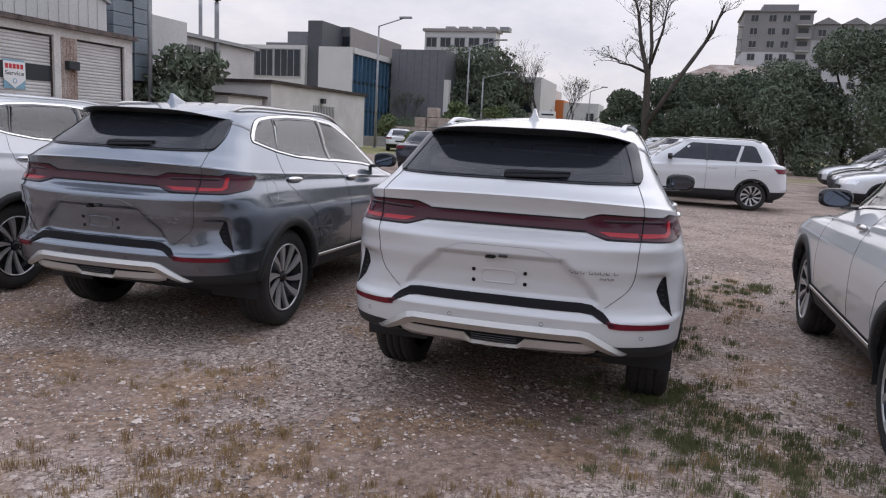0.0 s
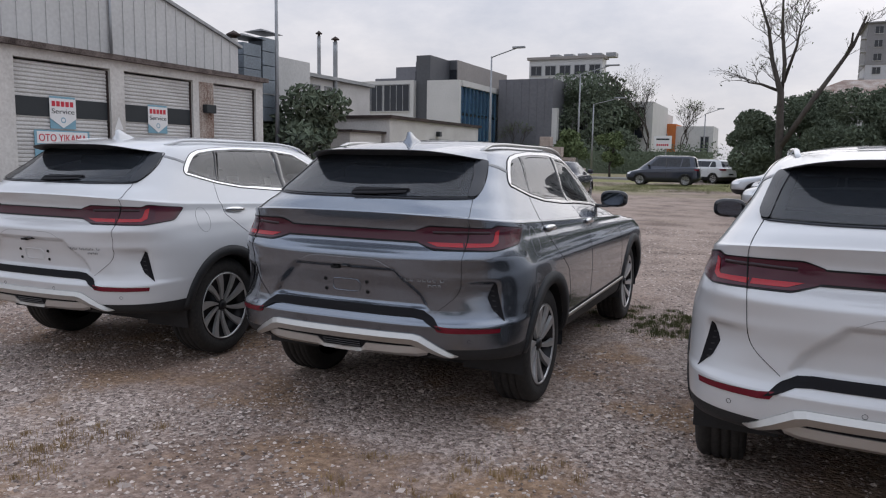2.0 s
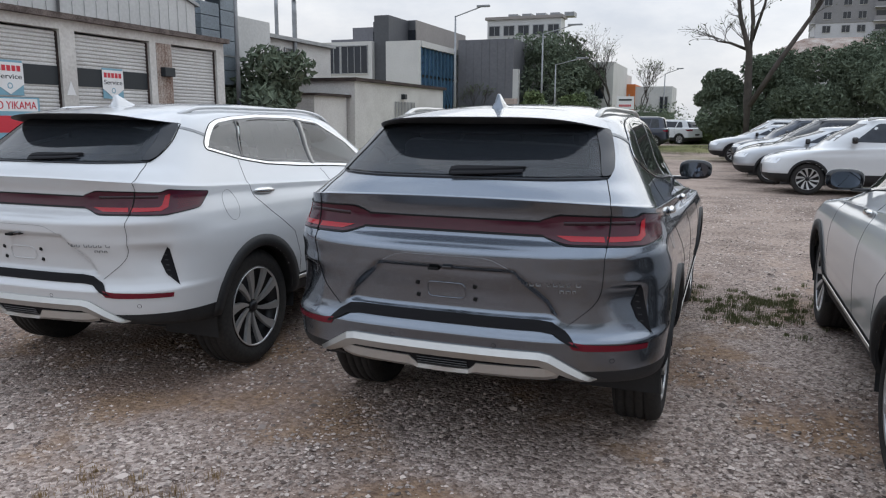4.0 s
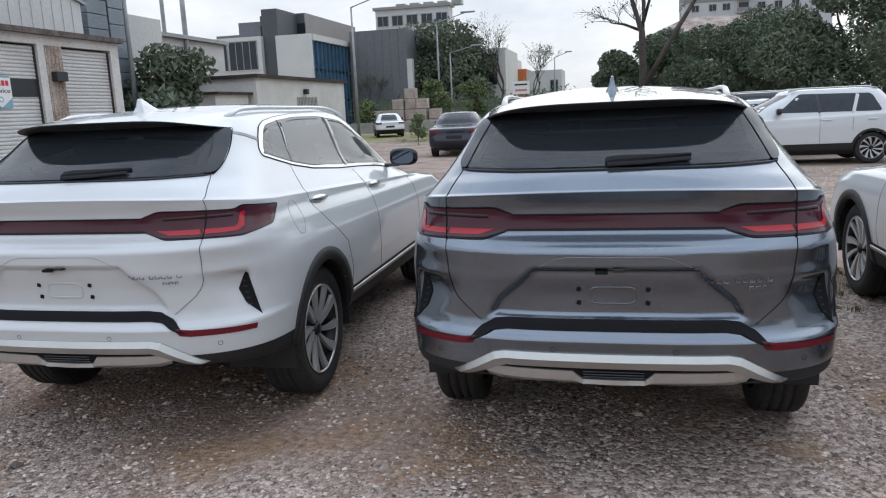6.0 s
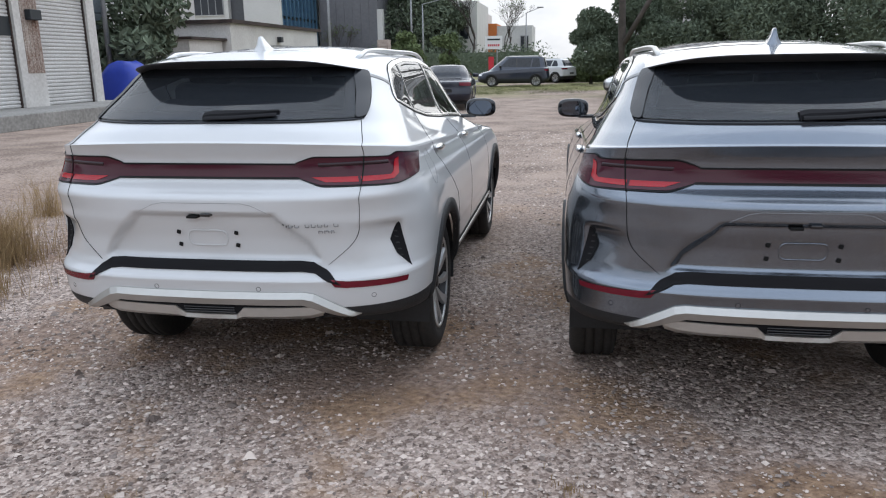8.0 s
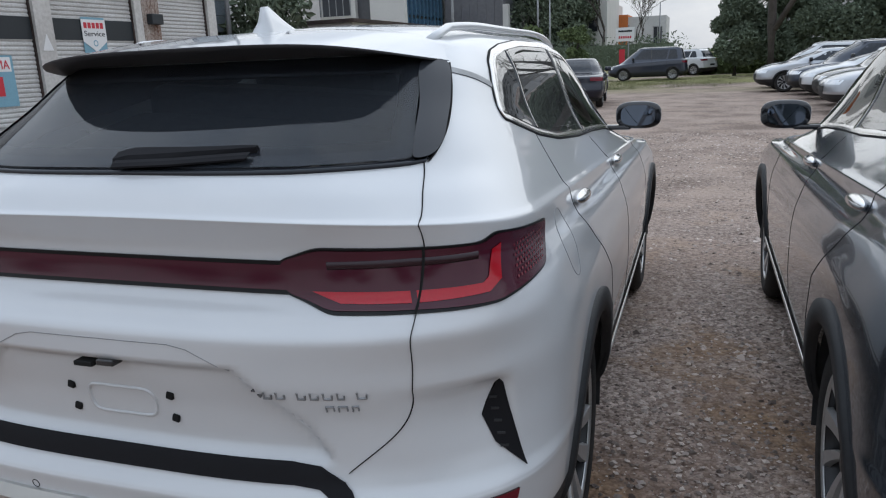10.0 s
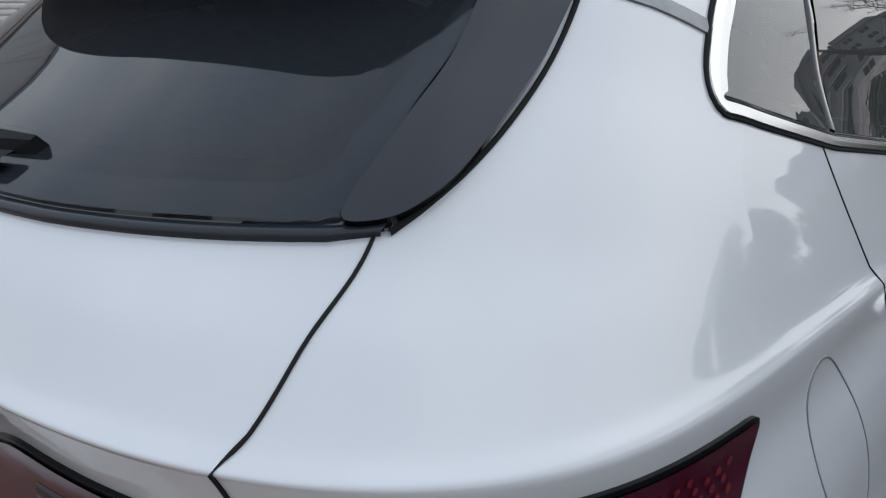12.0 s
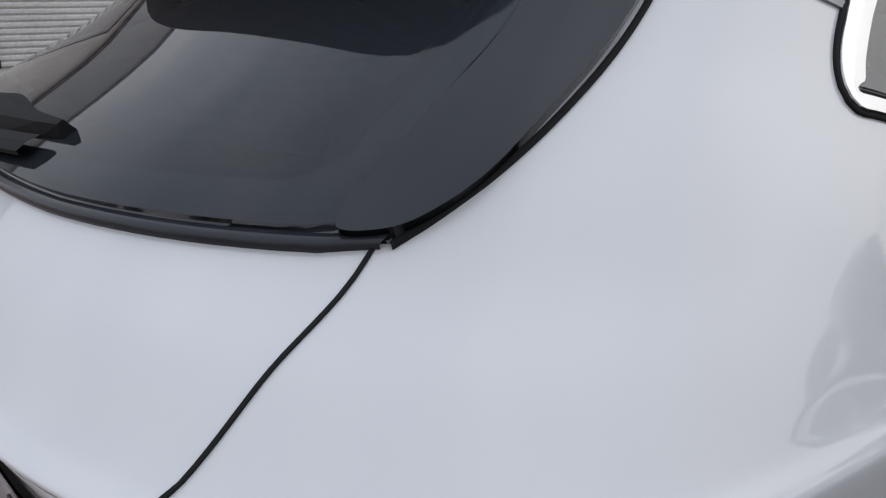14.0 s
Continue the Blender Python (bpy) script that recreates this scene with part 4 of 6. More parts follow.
    lay(car, "rear_grille", skin.panel([(-0.46, 0.53), (0.46, 0.53), (0.55, 0.478), (0.50, 0.450), (-0.50, 0.450), (-0.55, 0.478)], 0, 0.006, 0.02, 0.02), M_SLOT, "black lower grille")

    def ridge(lines, offs):
        """A folded strip across the car, given by the right half of its long edges."""
        rows = []
        for line, off in zip(lines, offs):
            pts = [tuple(Vector(a).lerp(Vector(b), k / 6)) for a, b in zip(line[:-1], line[1:]) for k in range(6)]
            pts += [(max(0.004, line[-1][0]), line[-1][1])]
            right = [skin.at(x_, z_, 0, off * min(1.0, 0.15 + k / 9) if off > 0 else off)[0] for k, (x_, z_) in enumerate(pts)]
            rows.append(right + [Vector((-p.x, p.y, p.z)) for p in reversed(right)])
        n = len(rows[0])
        return [p for row in rows for p in row], [(a * n + i, a * n + i + 1, (a + 1) * n + i + 1, (a + 1) * n + i) for a in range(len(rows) - 1) for i in range(n - 1)]

    top_e = [(0.672, 0.462), (0.650, 0.473), (0.557, 0.530), (0.485, 0.572), (0.44, 0.581), (0, 0.579)]
    mid_e = [(0.668, 0.460), (0.637, 0.466), (0.545, 0.510), (0.475, 0.548), (0.435, 0.557), (0, 0.554)]
    low_e = [(0.655, 0.458), (0.605, 0.460), (0.515, 0.492), (0.468, 0.512), (0.43, 0.523), (0, 0.521)]
    lay(car, "skid_band", ridge([top_e, top_e, mid_e, low_e, low_e], [-0.004, 0.008, 0.026, 0.016, -0.004]), M_SILVER, "satin silver skid band", smooth=False)
    top_e = [(0.530, 0.489), (0.462, 0.511), (0.16, 0.505), (0.145, 0.490), (0.121, 0.470), (0, 0.468)]
    mid_e = [(0.530, 0.484), (0.460, 0.480), (0.16, 0.474), (0.140, 0.470), (0.121, 0.462), (0, 0.460)]
    low_e = [(0.530, 0.468), (0.460, 0.458), (0.16, 0.453), (0.140, 0.452), (0.120, 0.450), (0, 0.448)]
    lay(car, "skid_bar", ridge([top_e, top_e, mid_e, low_e, low_e], [-0.002, 0.012, 0.026, 0.014, -0.01]), M_SILVER, "satin silver lower skid bar", smooth=False)
    for k in range(3):
        lay(car, "grille_slat", skin.band([(-0.12, 0.481 + 0.012 * k), (0.12, 0.481 + 0.012 * k)], 0.005, 0, 0.014), M_GLOSS)
    # plate area
    lay(car, "plate_ledge", skin.band([(-0.315, 0.920), (-0.225, 0.962), (-0.18, 0.970), (0.18, 0.970), (0.225, 0.962), (0.315, 0.920)], 0.0018, 0, 0.0010), M_STEEL)
    for bx in (-0.135, 0.135):
        for bz in (0.774, 0.832):
            p, _ = skin.at(bx, bz, 0)
            bm = box_bm(bx - 0.009, bx + 0.009, p.y - 0.006, p.y + 0.01, bz - 0.009, bz + 0.009, 0.003)
            bmesh.ops.rotate(bm, verts=bm.verts, cent=(bx, p.y, bz), matrix=Matrix.Rotation(0.25, 3, "Y"))
            part("plate_clip", bm, M_GAP, car, "black plate clip")
    lay(car, "plate_press", skin.band(rounded([(-0.09, 0.772), (0.09, 0.772), (0.09, 0.842), (-0.09, 0.842)], 0.03), 0.006, 0, 0.004, True), paint)
    p, _ = skin.at(0.02, 0.925, 0)
    part("camera_eye", box_bm(0.0, 0.045, p.y - 0.012, p.y + 0.02, 0.912, 0.926, 0.003), M_GLOSS, car, "small black reversing camera")
    part("plate_lamp", box_bm(-0.07, -0.02, p.y - 0.004, p.y + 0.04, 0.902, 0.914, 0.003), M_GAP, car)
    # maker's badge as plain bars
    bx = 0.36
    for k, w_ in enumerate((0.024, 0.022, 0.024, 0.0, 0.022, 0.022, 0.024, 0.018, 0.0, 0.024)):
        if w_:
            lay(car, "badge_bar", skin.band([(bx, 0.876 + 0.003), (bx, 0.876 - 0.011), (bx + w_ * 0.7, 0.876 - 0.011), (bx + w_ * 0.7, 0.876 - 0.002)], 0.0032, 0, 0.004, step=0.008), M_STEEL)
        bx += (w_ or 0.012) + 0.004
    bx = 0.51
    for w_ in (0.022, 0.024, 0.016):
        lay(car, "badge_bar", skin.band([(bx, 0.834), (bx, 0.846), (bx + w_ * 0.7, 0.846), (bx + w_ * 0.7, 0.836)], 0.0032, 0, 0.004, step=0.008), M_STEEL)
        bx += w_ + 0.003
    # fin
    fz = skin.tree.ray_cast(Vector((0.003, 1.0, 3)), Vector((0, 0, -1)))[0].z
    fv, ff = [], []
    for k in range(9):
        t = k / 8
        h_ = 0.066 * (1 - max(0, t - 0.14) / 0.86) ** 1.35 * (1 if k else 0.94)
        w_ = 0.034 * (1 - 0.5 * t)
        y_ = 0.885 + 0.21 * t
        fv += [(-w_, y_, fz - 0.012), (-w_ * 0.45, y_ + 0.012, fz + h_ * 0.35), (-0.005, y_ + 0.015, fz + h_), (0.005, y_ + 0.015, fz + h_), (w_ * 0.45, y_ + 0.012, fz + h_ * 0.35), (w_, y_, fz - 0.012)]
    for k in range(8):
        for j in range(5):
            ff.append((k * 6 + j, k * 6 + j + 1, (k + 1) * 6 + j + 1, (k + 1) * 6 + j))
    ff += [(5, 4, 3, 2, 1, 0)]
    mesh_ob("roof_fin", fv, ff, paint, car, "shark fin aerial", True)
    # windscreen
    wsv = []
    for z_ in np.linspace(1.17, 1.50, 8):
        hw = 0.63 - (z_ - 1.17) / 0.33 * 0.13
        for x_ in np.linspace(-hw, hw, 9):
            q = skin.tree.ray_cast(Vector((x_ if abs(x_) > 0.003 else 0.003, 8, z_)), Vector((0, -1, 0)))[0]
            wsv.append(q + Vector((0, 0.004, 0.003)) if q else Vector((x_, 3.3, z_)))
    wsf = [(r * 9 + c, r * 9 + c + 1, (r + 1) * 9 + c + 1, (r + 1) * 9 + c) for r in range(7) for c in range(8)]
    mesh_ob("windscreen", wsv, wsf, M_PANE, car, "clear windscreen", True)
    return car


CAR_A = hero_car(M_WHITE, "white pearl compact SUV with smoked tail lamps, parked on gravel", "parked SUVs in the near row")
CAR_A.matrix_basis = pose(-2.488, -0.052, 0.011, 0, 0, 0.6)
CAR_B = hero_car(M_GREY, "grey metallic compact SUV with silver skid trims, parked on gravel", "parked SUVs in the near row")
CAR_B.matrix_basis = pose(0, 0, 0)
CAR_C = copy_thing(CAR_A, pose(2.786, -0.335, -0.018, 0, 0, 0.54))
CAR_D = copy_thing(CAR_A, pose(5.65, -0.85, -0.03, 0, 0, 0.0))


# ---- workshop with roller doors, along x = -17 ----
GX, GB = -17.04, 0.40
shop = thing("workshop", "low grey workshop with roller doors and a rotten dark eave", "building", kind="structure")


def slab_wall(name, x0, x1, y0, y1, z0, z1, material, label=""):
    return box(name, x0, x1, y0, y1, z0, z1, material, shop, label)


def roller_door(y0, y1, z0, z1):
    """Corrugated shutter slats in a frame."""
    n = int((z1 - z0) / 0.11)
    d = new("roller_door")
    d.parent = shop
    tagged(d, "grey corrugated roller shutter, closed")
    for k in range(n):
        z = z0 + (z1 - z0) * k / n
        h = (z1 - z0) / n
        prof = [(0.0, 0.0), (0.030, h * 0.3), (0.030, h * 0.7), (0.0, h * 0.98)]
        pv = [(GX - 0.16 + px, yy, z + pz) for yy in (y0, y1) for px, pz in prof]
        pf = [(i, i + 4, i + 5, i + 1) for i in range(3)]
        mesh_ob("slat", pv, pf, M_SHUT, d)
    for yy in (y0, y1):
        box("guide", GX - 0.18, GX - 0.09, yy - 0.05, yy + 0.05, z0, z1, M_EAVE, d)
    box("shutter_back", GX - 0.24, GX - 0.2, y0, y1, z0, z1, M_SHUT, d)
    return d


DOORS = [(1.5, 5.6), (6.1, 10.05), (10.60, 13.82), (14.36, 17.40), (18.46, 20.88)]
edges = [-2.0] + [v for d in DOORS for v in d] + [21.31]
for i in range(0, len(edges), 2):
    slab_wall("pillar", GX - 0.4, GX, edges[i], edges[i + 1], GB, 4.06, M_RENDER)
slab_wall("lintel", GX - 0.4, GX + 0.003, -2.0, 21.31, 4.06, 4.34, M_RENDER, "flaking white lintel")
box("roof", -24.0, GX + 0.2, -2.2, 21.45, 4.34, 4.50, M_FLAKE, shop, "rotten flaking eave")
box("back_wall", -24.0, -23.7, -2.0, 21.3, 0, 4.34, M_RENDER, shop)
box("end_wall", -23.7, GX - 0.4, 21.0, 21.3, 0, 4.34, M_RENDER, shop)
for y0, y1 in DOORS:
    roller_door(y0, y1, GB, 4.0)
for k in range(9):
    yy = 17.70 + k * 0.082
    box("rust_sheet", GX - 0.01, GX + 0.012 + 0.006 * (k % 2), yy, yy + 0.078, 1.4, 4.04, M_RUST, shop, "rust-streaked steel sheet")
box("wall_flood", GX + 0.02, GX + 0.22, 17.85, 18.35, 2.95, 3.25, M_SIGNK, shop, "dark wall floodlight", 0.02)
for y0, y1 in (DOORS[2], DOORS[3]):
    box("dark_band", GX - 0.125, GX - 0.115, y0 + 0.05, y1 - 0.05, 2.48, 3.02, M_SIGNK, shop, "dark painted band")


def shield_sign(yc, w):
    sg = thing("shield_sign", "white shield sign with red and dark lettering on a blue ground", "sign", "shield signs on the shutters")
    x = GX - 0.10
    box("sign_ground", x - 0.008, x - 0.002, yc - w / 2 + 0.01, yc + w / 2 - 0.01, 2.15, 3.08, M_SIGNB, sg)
    prof = [(-w / 2, 3.02), (w / 2, 3.02), (w / 2, 2.45), (0, 2.17), (-w / 2, 2.45)]
    vs = [(x, yc + a, b) for a, b in prof] + [(x + 0.012, yc + a, b) for a, b in prof]
    mesh_ob("shield", vs, [(5, 6, 7, 8, 9), (4, 3, 2, 1, 0)] + [(i, (i + 1) % 5, 5 + (i + 1) % 5, 5 + i) for i in range(5)], M_SIGNW, sg)
    for k in range(5):
        box("maker_bar", x + 0.012, x + 0.016, yc - w * 0.42 + k * w * 0.172, yc - w * 0.42 + k * w * 0.172 + w * 0.13, 2.79, 2.94, M_SIGNR, sg, "red lettering bar")
    words("lettering", "Service", 0.2, pose(x + 0.014, yc, 2.585, 90, 0, 90), M_SIGNK, sg, "dark lettering", w * 0.86)
    vs, fs = lathe([(0.055, 0.0), (0.07, 0.004), (0.085, 0.0)], 24)
    mesh_ob("emblem", [(x + 0.013 + v[0], yc + v[1], 2.40 + v[2]) for v in vs], fs, M_SIGNB, sg, "round emblem")
    return sg


shield_sign(12.16, 0.88)
shield_sign(15.82, 0.86)
wash = thing("wash_sign", "turquoise and white car wash sign with red lettering", "sign")
box("board", GX - 0.11, GX - 0.10, 11.2, 13.05, 0.9, 2.10, M_SIGNB, wash)
box("letter_ground", GX - 0.10, GX - 0.096, 11.28, 12.98, 1.72, 2.06, M_SIGNW, wash)
words("lettering", "OTO YIKAMA", 0.3, pose(GX - 0.092, 12.13, 1.78, 90, 0, 90), M_SIGNR, wash, "red lettering", 1.6)
box("picture_block", GX - 0.10, GX - 0.096, 11.6, 12.7, 1.15, 1.6, M_SIGNR, wash, "faded red picture")
for dy in (14.09,):
    mesh_ob("warning_mark", [(GX + 0.004, dy - 0.17, 2.2), (GX + 0.004, dy + 0.17, 2.2), (GX + 0.004, dy, 2.62), (GX + 0.012, dy - 0.17, 2.2), (GX + 0.012, dy + 0.17, 2.2), (GX + 0.012, dy, 2.62)], [(3, 4, 5), (2, 1, 0), (0, 1, 4, 3), (1, 2, 5, 4), (2, 0, 3, 5)], M_SIGNW, shop)
box("loading_kerb", -18.0, -14.9, -2.0, 22.0, -0.02, GB, M_CONC, None, "old grey concrete loading kerb", 0.03, "kerb", "structure")
# tall metal hall behind
hall = thing("hall", "tall grey metal-sided hall behind the workshop", "building", kind="structure")
HALL = [(-6.0, 4.3), (22.2, 4.3), (22.2, 5.95), (17.6, 7.2), (-6.0, 7.2)]
mesh_ob("wall", [(x, y, z) for x in (-34.0, -19.0) for y, z in HALL], [(4, 3, 2, 1, 0), (5, 6, 7, 8, 9)] + [(i, (i + 1) % 5, 5 + (i + 1) % 5, 5 + i) for i in range(5)], M_SIDING, hall)
for k in range(56):
    box("siding_rib", -19.0, -18.975, -5.8 + k * 0.5, -5.75 + k * 0.5, 4.45, min(7.2, 7.2 - (k * 0.5 - 23.4) * 0.272), M_SIDING, hall)
ROOF = [(-6.2, 7.2), (17.6, 7.2), (22.4, 5.9), (22.4, 6.02), (17.6, 7.33), (-6.2, 7.33)]
mesh_ob("roof", [(x, y, z) for x in (-34.2, -18.9) for y, z in ROOF], [(5, 4, 3, 2, 1, 0), (6, 7, 8, 9, 10, 11)] + [(i, (i + 1) % 6, 6 + (i + 1) % 6, 6 + i) for i in range(6)], M_STEEL, hall)
mesh_ob("down_pipe", *sweep([(-18.93, 15.6, 4.5), (-18.93, 15.6, 7.2)], 0.05, 10), M_STEEL, hall, smooth=True)
# ducts and flues
duct = thing("air_duct", "pair of blue-grey square air ducts with cowls", "duct", kind="structure")
for y0, y1, zt in ((23.2, 24.4, 6.35), (24.5, 25.7, 6.75)):
    for k in range(6):
        z0 = 3.0 + (zt - 3.0) * k / 6
        box("duct_section", -20.3, -19.5, y0, y1, z0, z0 + (zt - 3.0) / 6 - 0.02, M_DUCT, duct, bevel=0.02)
    box("duct_flange", -20.34, -19.46, y0 - 0.04, y1 + 0.04, 4.2, 4.26, M_STEEL, duct)
    vs = [(-20.45, y0 - 0.15, zt + 0.22), (-19.35, y0 - 0.15, zt + 0.22), (-19.35, y1 + 0.15, zt + 0.22), (-20.45, y1 + 0.15, zt + 0.22), (-19.9, (y0 + y1) / 2 - 0.2, zt + 0.42), (-19.9, (y0 + y1) / 2 + 0.2, zt + 0.42)]
    mesh_ob("cowl", vs, [(0, 1, 4), (1, 2, 5, 4), (2, 3, 5), (3, 0, 4, 5), (3, 2, 1, 0)], M_SIGNK, duct, "dark cowl")
for nm, x, y, z0, z1, r, m_ in (("flue", -19.2, 22.2, 4.3, 6.3, 0.17, M_RENDER), ("flue", -26.0, 38.7, 4.0, 9.2, 0.12, M_STEEL), ("flue", -23.4, 36.6, 4.0, 8.4, 0.14, M_STEEL)):
    fl = thing(nm, "tall rusty grey steel flue pipe with a cap", "chimney", kind="structure")
    mesh_ob("pipe", *sweep([(x, y, z0 + (z1 - z0) * k / 6) for k in range(7)], r, 14), m_, fl, smooth=True)
    vs, fs = lathe([(0.0, 0.22), (r * 1.8, 0.05), (r * 1.8, 0.0), (0.0, 0.02)], 16, "z")
    mesh_ob("cap", [(x + v[0], y + v[1], z1 + 0.12 + v[2]) for v in vs], fs, M_EAVE, fl)
    box("cap_stay", x - 0.02, x + 0.02, y - r, y + r, z1 - 0.02, z1 + 0.14, M_EAVE, fl)
# grey gable between ducts and annex
box("boiler_house", -24.0, -20.4, 24.8, 29.5, 0, 6.2, M_SIDING, None, "plain grey metal-sided boiler house", 0, "building", "structure")


def window_unit(parent, face, a0, a1, z0, z1, p, panes=2, glass=None):
    """A framed window in a wall that faces -y (face 'y') or +x (face 'x'); p is the wall's plane."""
    w = new("window")
    w.parent = parent
    s = (a1 - a0) / panes

    def b(nm, u0, u1, v0, v1, d0, d1, m_):
        if face == "y":
            return box(nm, u0, u1, p - d1, p - d0, v0, v1, m_, w)
        return box(nm, p + d0, p + d1, u0, u1, v0, v1, m_, w)

    for k in range(panes):
        b("pane", a0 + k * s + 0.04, a0 + (k + 1) * s - 0.04, z0 + 0.04, z1 - 0.04, 0.01, 0.03, glass or M_DARKGL)
        b("mullion", a0 + k * s - 0.04, a0 + k * s + 0.04, z0, z1, 0.0, 0.07, M_STEEL)
    b("mullion", a1 - 0.04, a1 + 0.04, z0, z1, 0.0, 0.07, M_STEEL)
    b("sill", a0 - 0.06, a1 + 0.06, z0 - 0.05, z0, 0.0, 0.12, M_WHITEW)
    b("head", a0 - 0.06, a1 + 0.06, z1, z1 + 0.05, 0.0, 0.08, M_STEEL)
    return w


annex = thing("annex", "shabby white annex with a lean-to roof and dark windows", "building", kind="structure")
box("wall", -31.0, -23.5, 30.5, 41.0, 0, 6.05, M_RENDER, annex)
box("roof", -31.2, -23.2, 30.3, 41.2, 6.05, 6.25, M_STEEL, annex)
for y0 in (31.6, 33.6, 35.6):
    window_unit(annex, "x", y0, y0 + 1.4, 4.5, 5.6, -23.5, 2)
lean = thing("low_block", "long low white block with a flat roof and a steel gate", "building", kind="structure")
box("wall", -24.0, -17.6, 33.0, 46.0, 0, 3.55, M_RENDER, lean)
box("roof", -24.2, -17.4, 32.8, 46.2, 3.55, 3.72, M_EAVE, lean)
box("front_wall", -23.0, -18.0, 29.5, 32.8, 0, 2.7, M_RENDER, lean)
box("front_roof", -23.2, -17.8, 29.4, 33.0, 2.7, 2.82, M_EAVE, lean)
for k in range(14):
    box("gate_bar", -17.56, -17.53, 38.0 + k * 0.22, 38.06 + k * 0.22, 0.4, 2.6, M_STEEL, lean)
box("wall_lamp", -17.6, -17.35, 39.0, 39.35, 2.75, 3.05, M_SIGNK, lean, "black wall lamp", 0.02)

# ---- offices at the back ----
off = thing("office_building", "modern office with white frame, dark top storey and blue glass flank", "building", kind="structure")
box("wall", -44.0, -34.78, 69.9, 90.0, 0, 9.65, M_WHITEW, off, "white framed wing")
window_unit(off, "y", -41.5, -38.6, 6.35, 9.2, 69.9, 4)
window_unit(off, "y", -38.4, -35.3, 6.35, 9.2, 69.9, 4)
box("recess", -34.78, -33.1, 70.5, 90.0, 0, 12.3, M_DARKPANEL, off)
box("white_panel", -33.1, -29.37, 69.74, 70.3, 0, 9.55, M_WHITEW, off)
box("core", -33.1, -29.9, 70.3, 82.0, 0, 9.4, M_DARKPANEL, off)
box("frame_top", -29.9, -29.2, 70.3, 82.4, 8.95, 9.55, M_WHITEW, off)
box("frame_end", -29.9, -29.2, 81.9, 82.5, 0, 8.95, M_WHITEW, off)
for k in range(10):
    y0 = 70.4 + k * 1.14
    for z0, z1 in ((0.4, 2.9), (3.2, 5.9), (6.2, 8.9)):
        box("glass_pane", -29.6, -29.5, y0 + 0.05, y0 + 1.09, z0, z1, M_BLUEGL, off)
    box("fin", -29.5, -29.32, y0 - 0.05, y0 + 0.05, 0.2, 8.95, M_FIN, off, "blue fin")
box("top_storey", -37.4, -32.23, 75.6, 92.0, 9.4, 12.35, M_DARKPANEL, off, "dark grey top storey")
box("top_band", -37.42, -32.2, 75.57, 75.6, 9.6, 11.3, M_DARKGL, off)
box("top_flank", -32.23, -32.1, 75.6, 92.0, 9.4, 12.35, M_TANPANEL, off)
box("step_block", -40.0, -37.4, 75.6, 90.0, 9.4, 11.8, M_GREYPANEL, off)
box("step_block", -43.0, -40.0, 76.0, 90.0, 9.4, 10.6, M_GREYPANEL, off)
grey = thing("grey_block", "plain dark grey clad block with white edge strip", "building", kind="structure")
box("wall", -28.9, -22.3, 80.4, 100.0, 0, 10.55, M_GREYPANEL, grey)
for k in range(7):
    box("cladding_panel", -28.85 + k * 0.94, -27.95 + k * 0.94, 80.36, 80.4, 0.2, 10.5, M_GREYPANEL, grey)
box("edge_strip", -22.3, -21.7, 80.2, 81.0, 0, 7.2, M_WHITEW, grey)
box("wing", -21.7, -12.0, 86.0, 98.0, 0, 8.2, M_WHITEW, grey)
for z0 in (1.2, 4.0, 6.2):
    window_unit(grey, "y", -21.0, -13.0, z0, z0 + 1.4, 86.0, 8)


def flats(name, label, x0, x1, y0, y1, h, m_, floors, cols, parapet=True):
    t = thing(name, label, "building", kind="structure")
    box("wall", x0, x1, y0, y1, 0, h, m_, t)
    if parapet:
        box("roof", x0 - 0.3, x1 + 0.3, y0 - 0.3, y1 + 0.3, h, h + 0.4, M_TANPANEL, t)
    fh = h / floors
    for f in range(floors):
        for c in range(cols):
            a = x0 + (c + 0.5) * (x1 - x0) / cols
            if f * fh < 3 and h > 12:
                continue
            window_unit(t, "y", a - 0.8, a + 0.8, f * fh + 0.9, f * fh + 2.3, y0, 2)
    return t


far = flats("far_offices", "pale grey concrete office block with rooftop plant", -33.6, -22.6, 106.0, 108.5, 16.0, M_SIDING, 5, 5)
for k in range(5):
    box("roof_plant", -31 + k * 2.1, -29.6 + k * 2.1, 108, 110, 16.4, 17.0, M_STEEL, far)
M_TOWERW = mat("lilac_white_render", (0.50, 0.50, 0.53), 0.85, 0, 0.08, 1)
M_TOWERG = mat("brown_grey_render", (0.24, 0.235, 0.245), 0.85, 0, 0.08, 1)


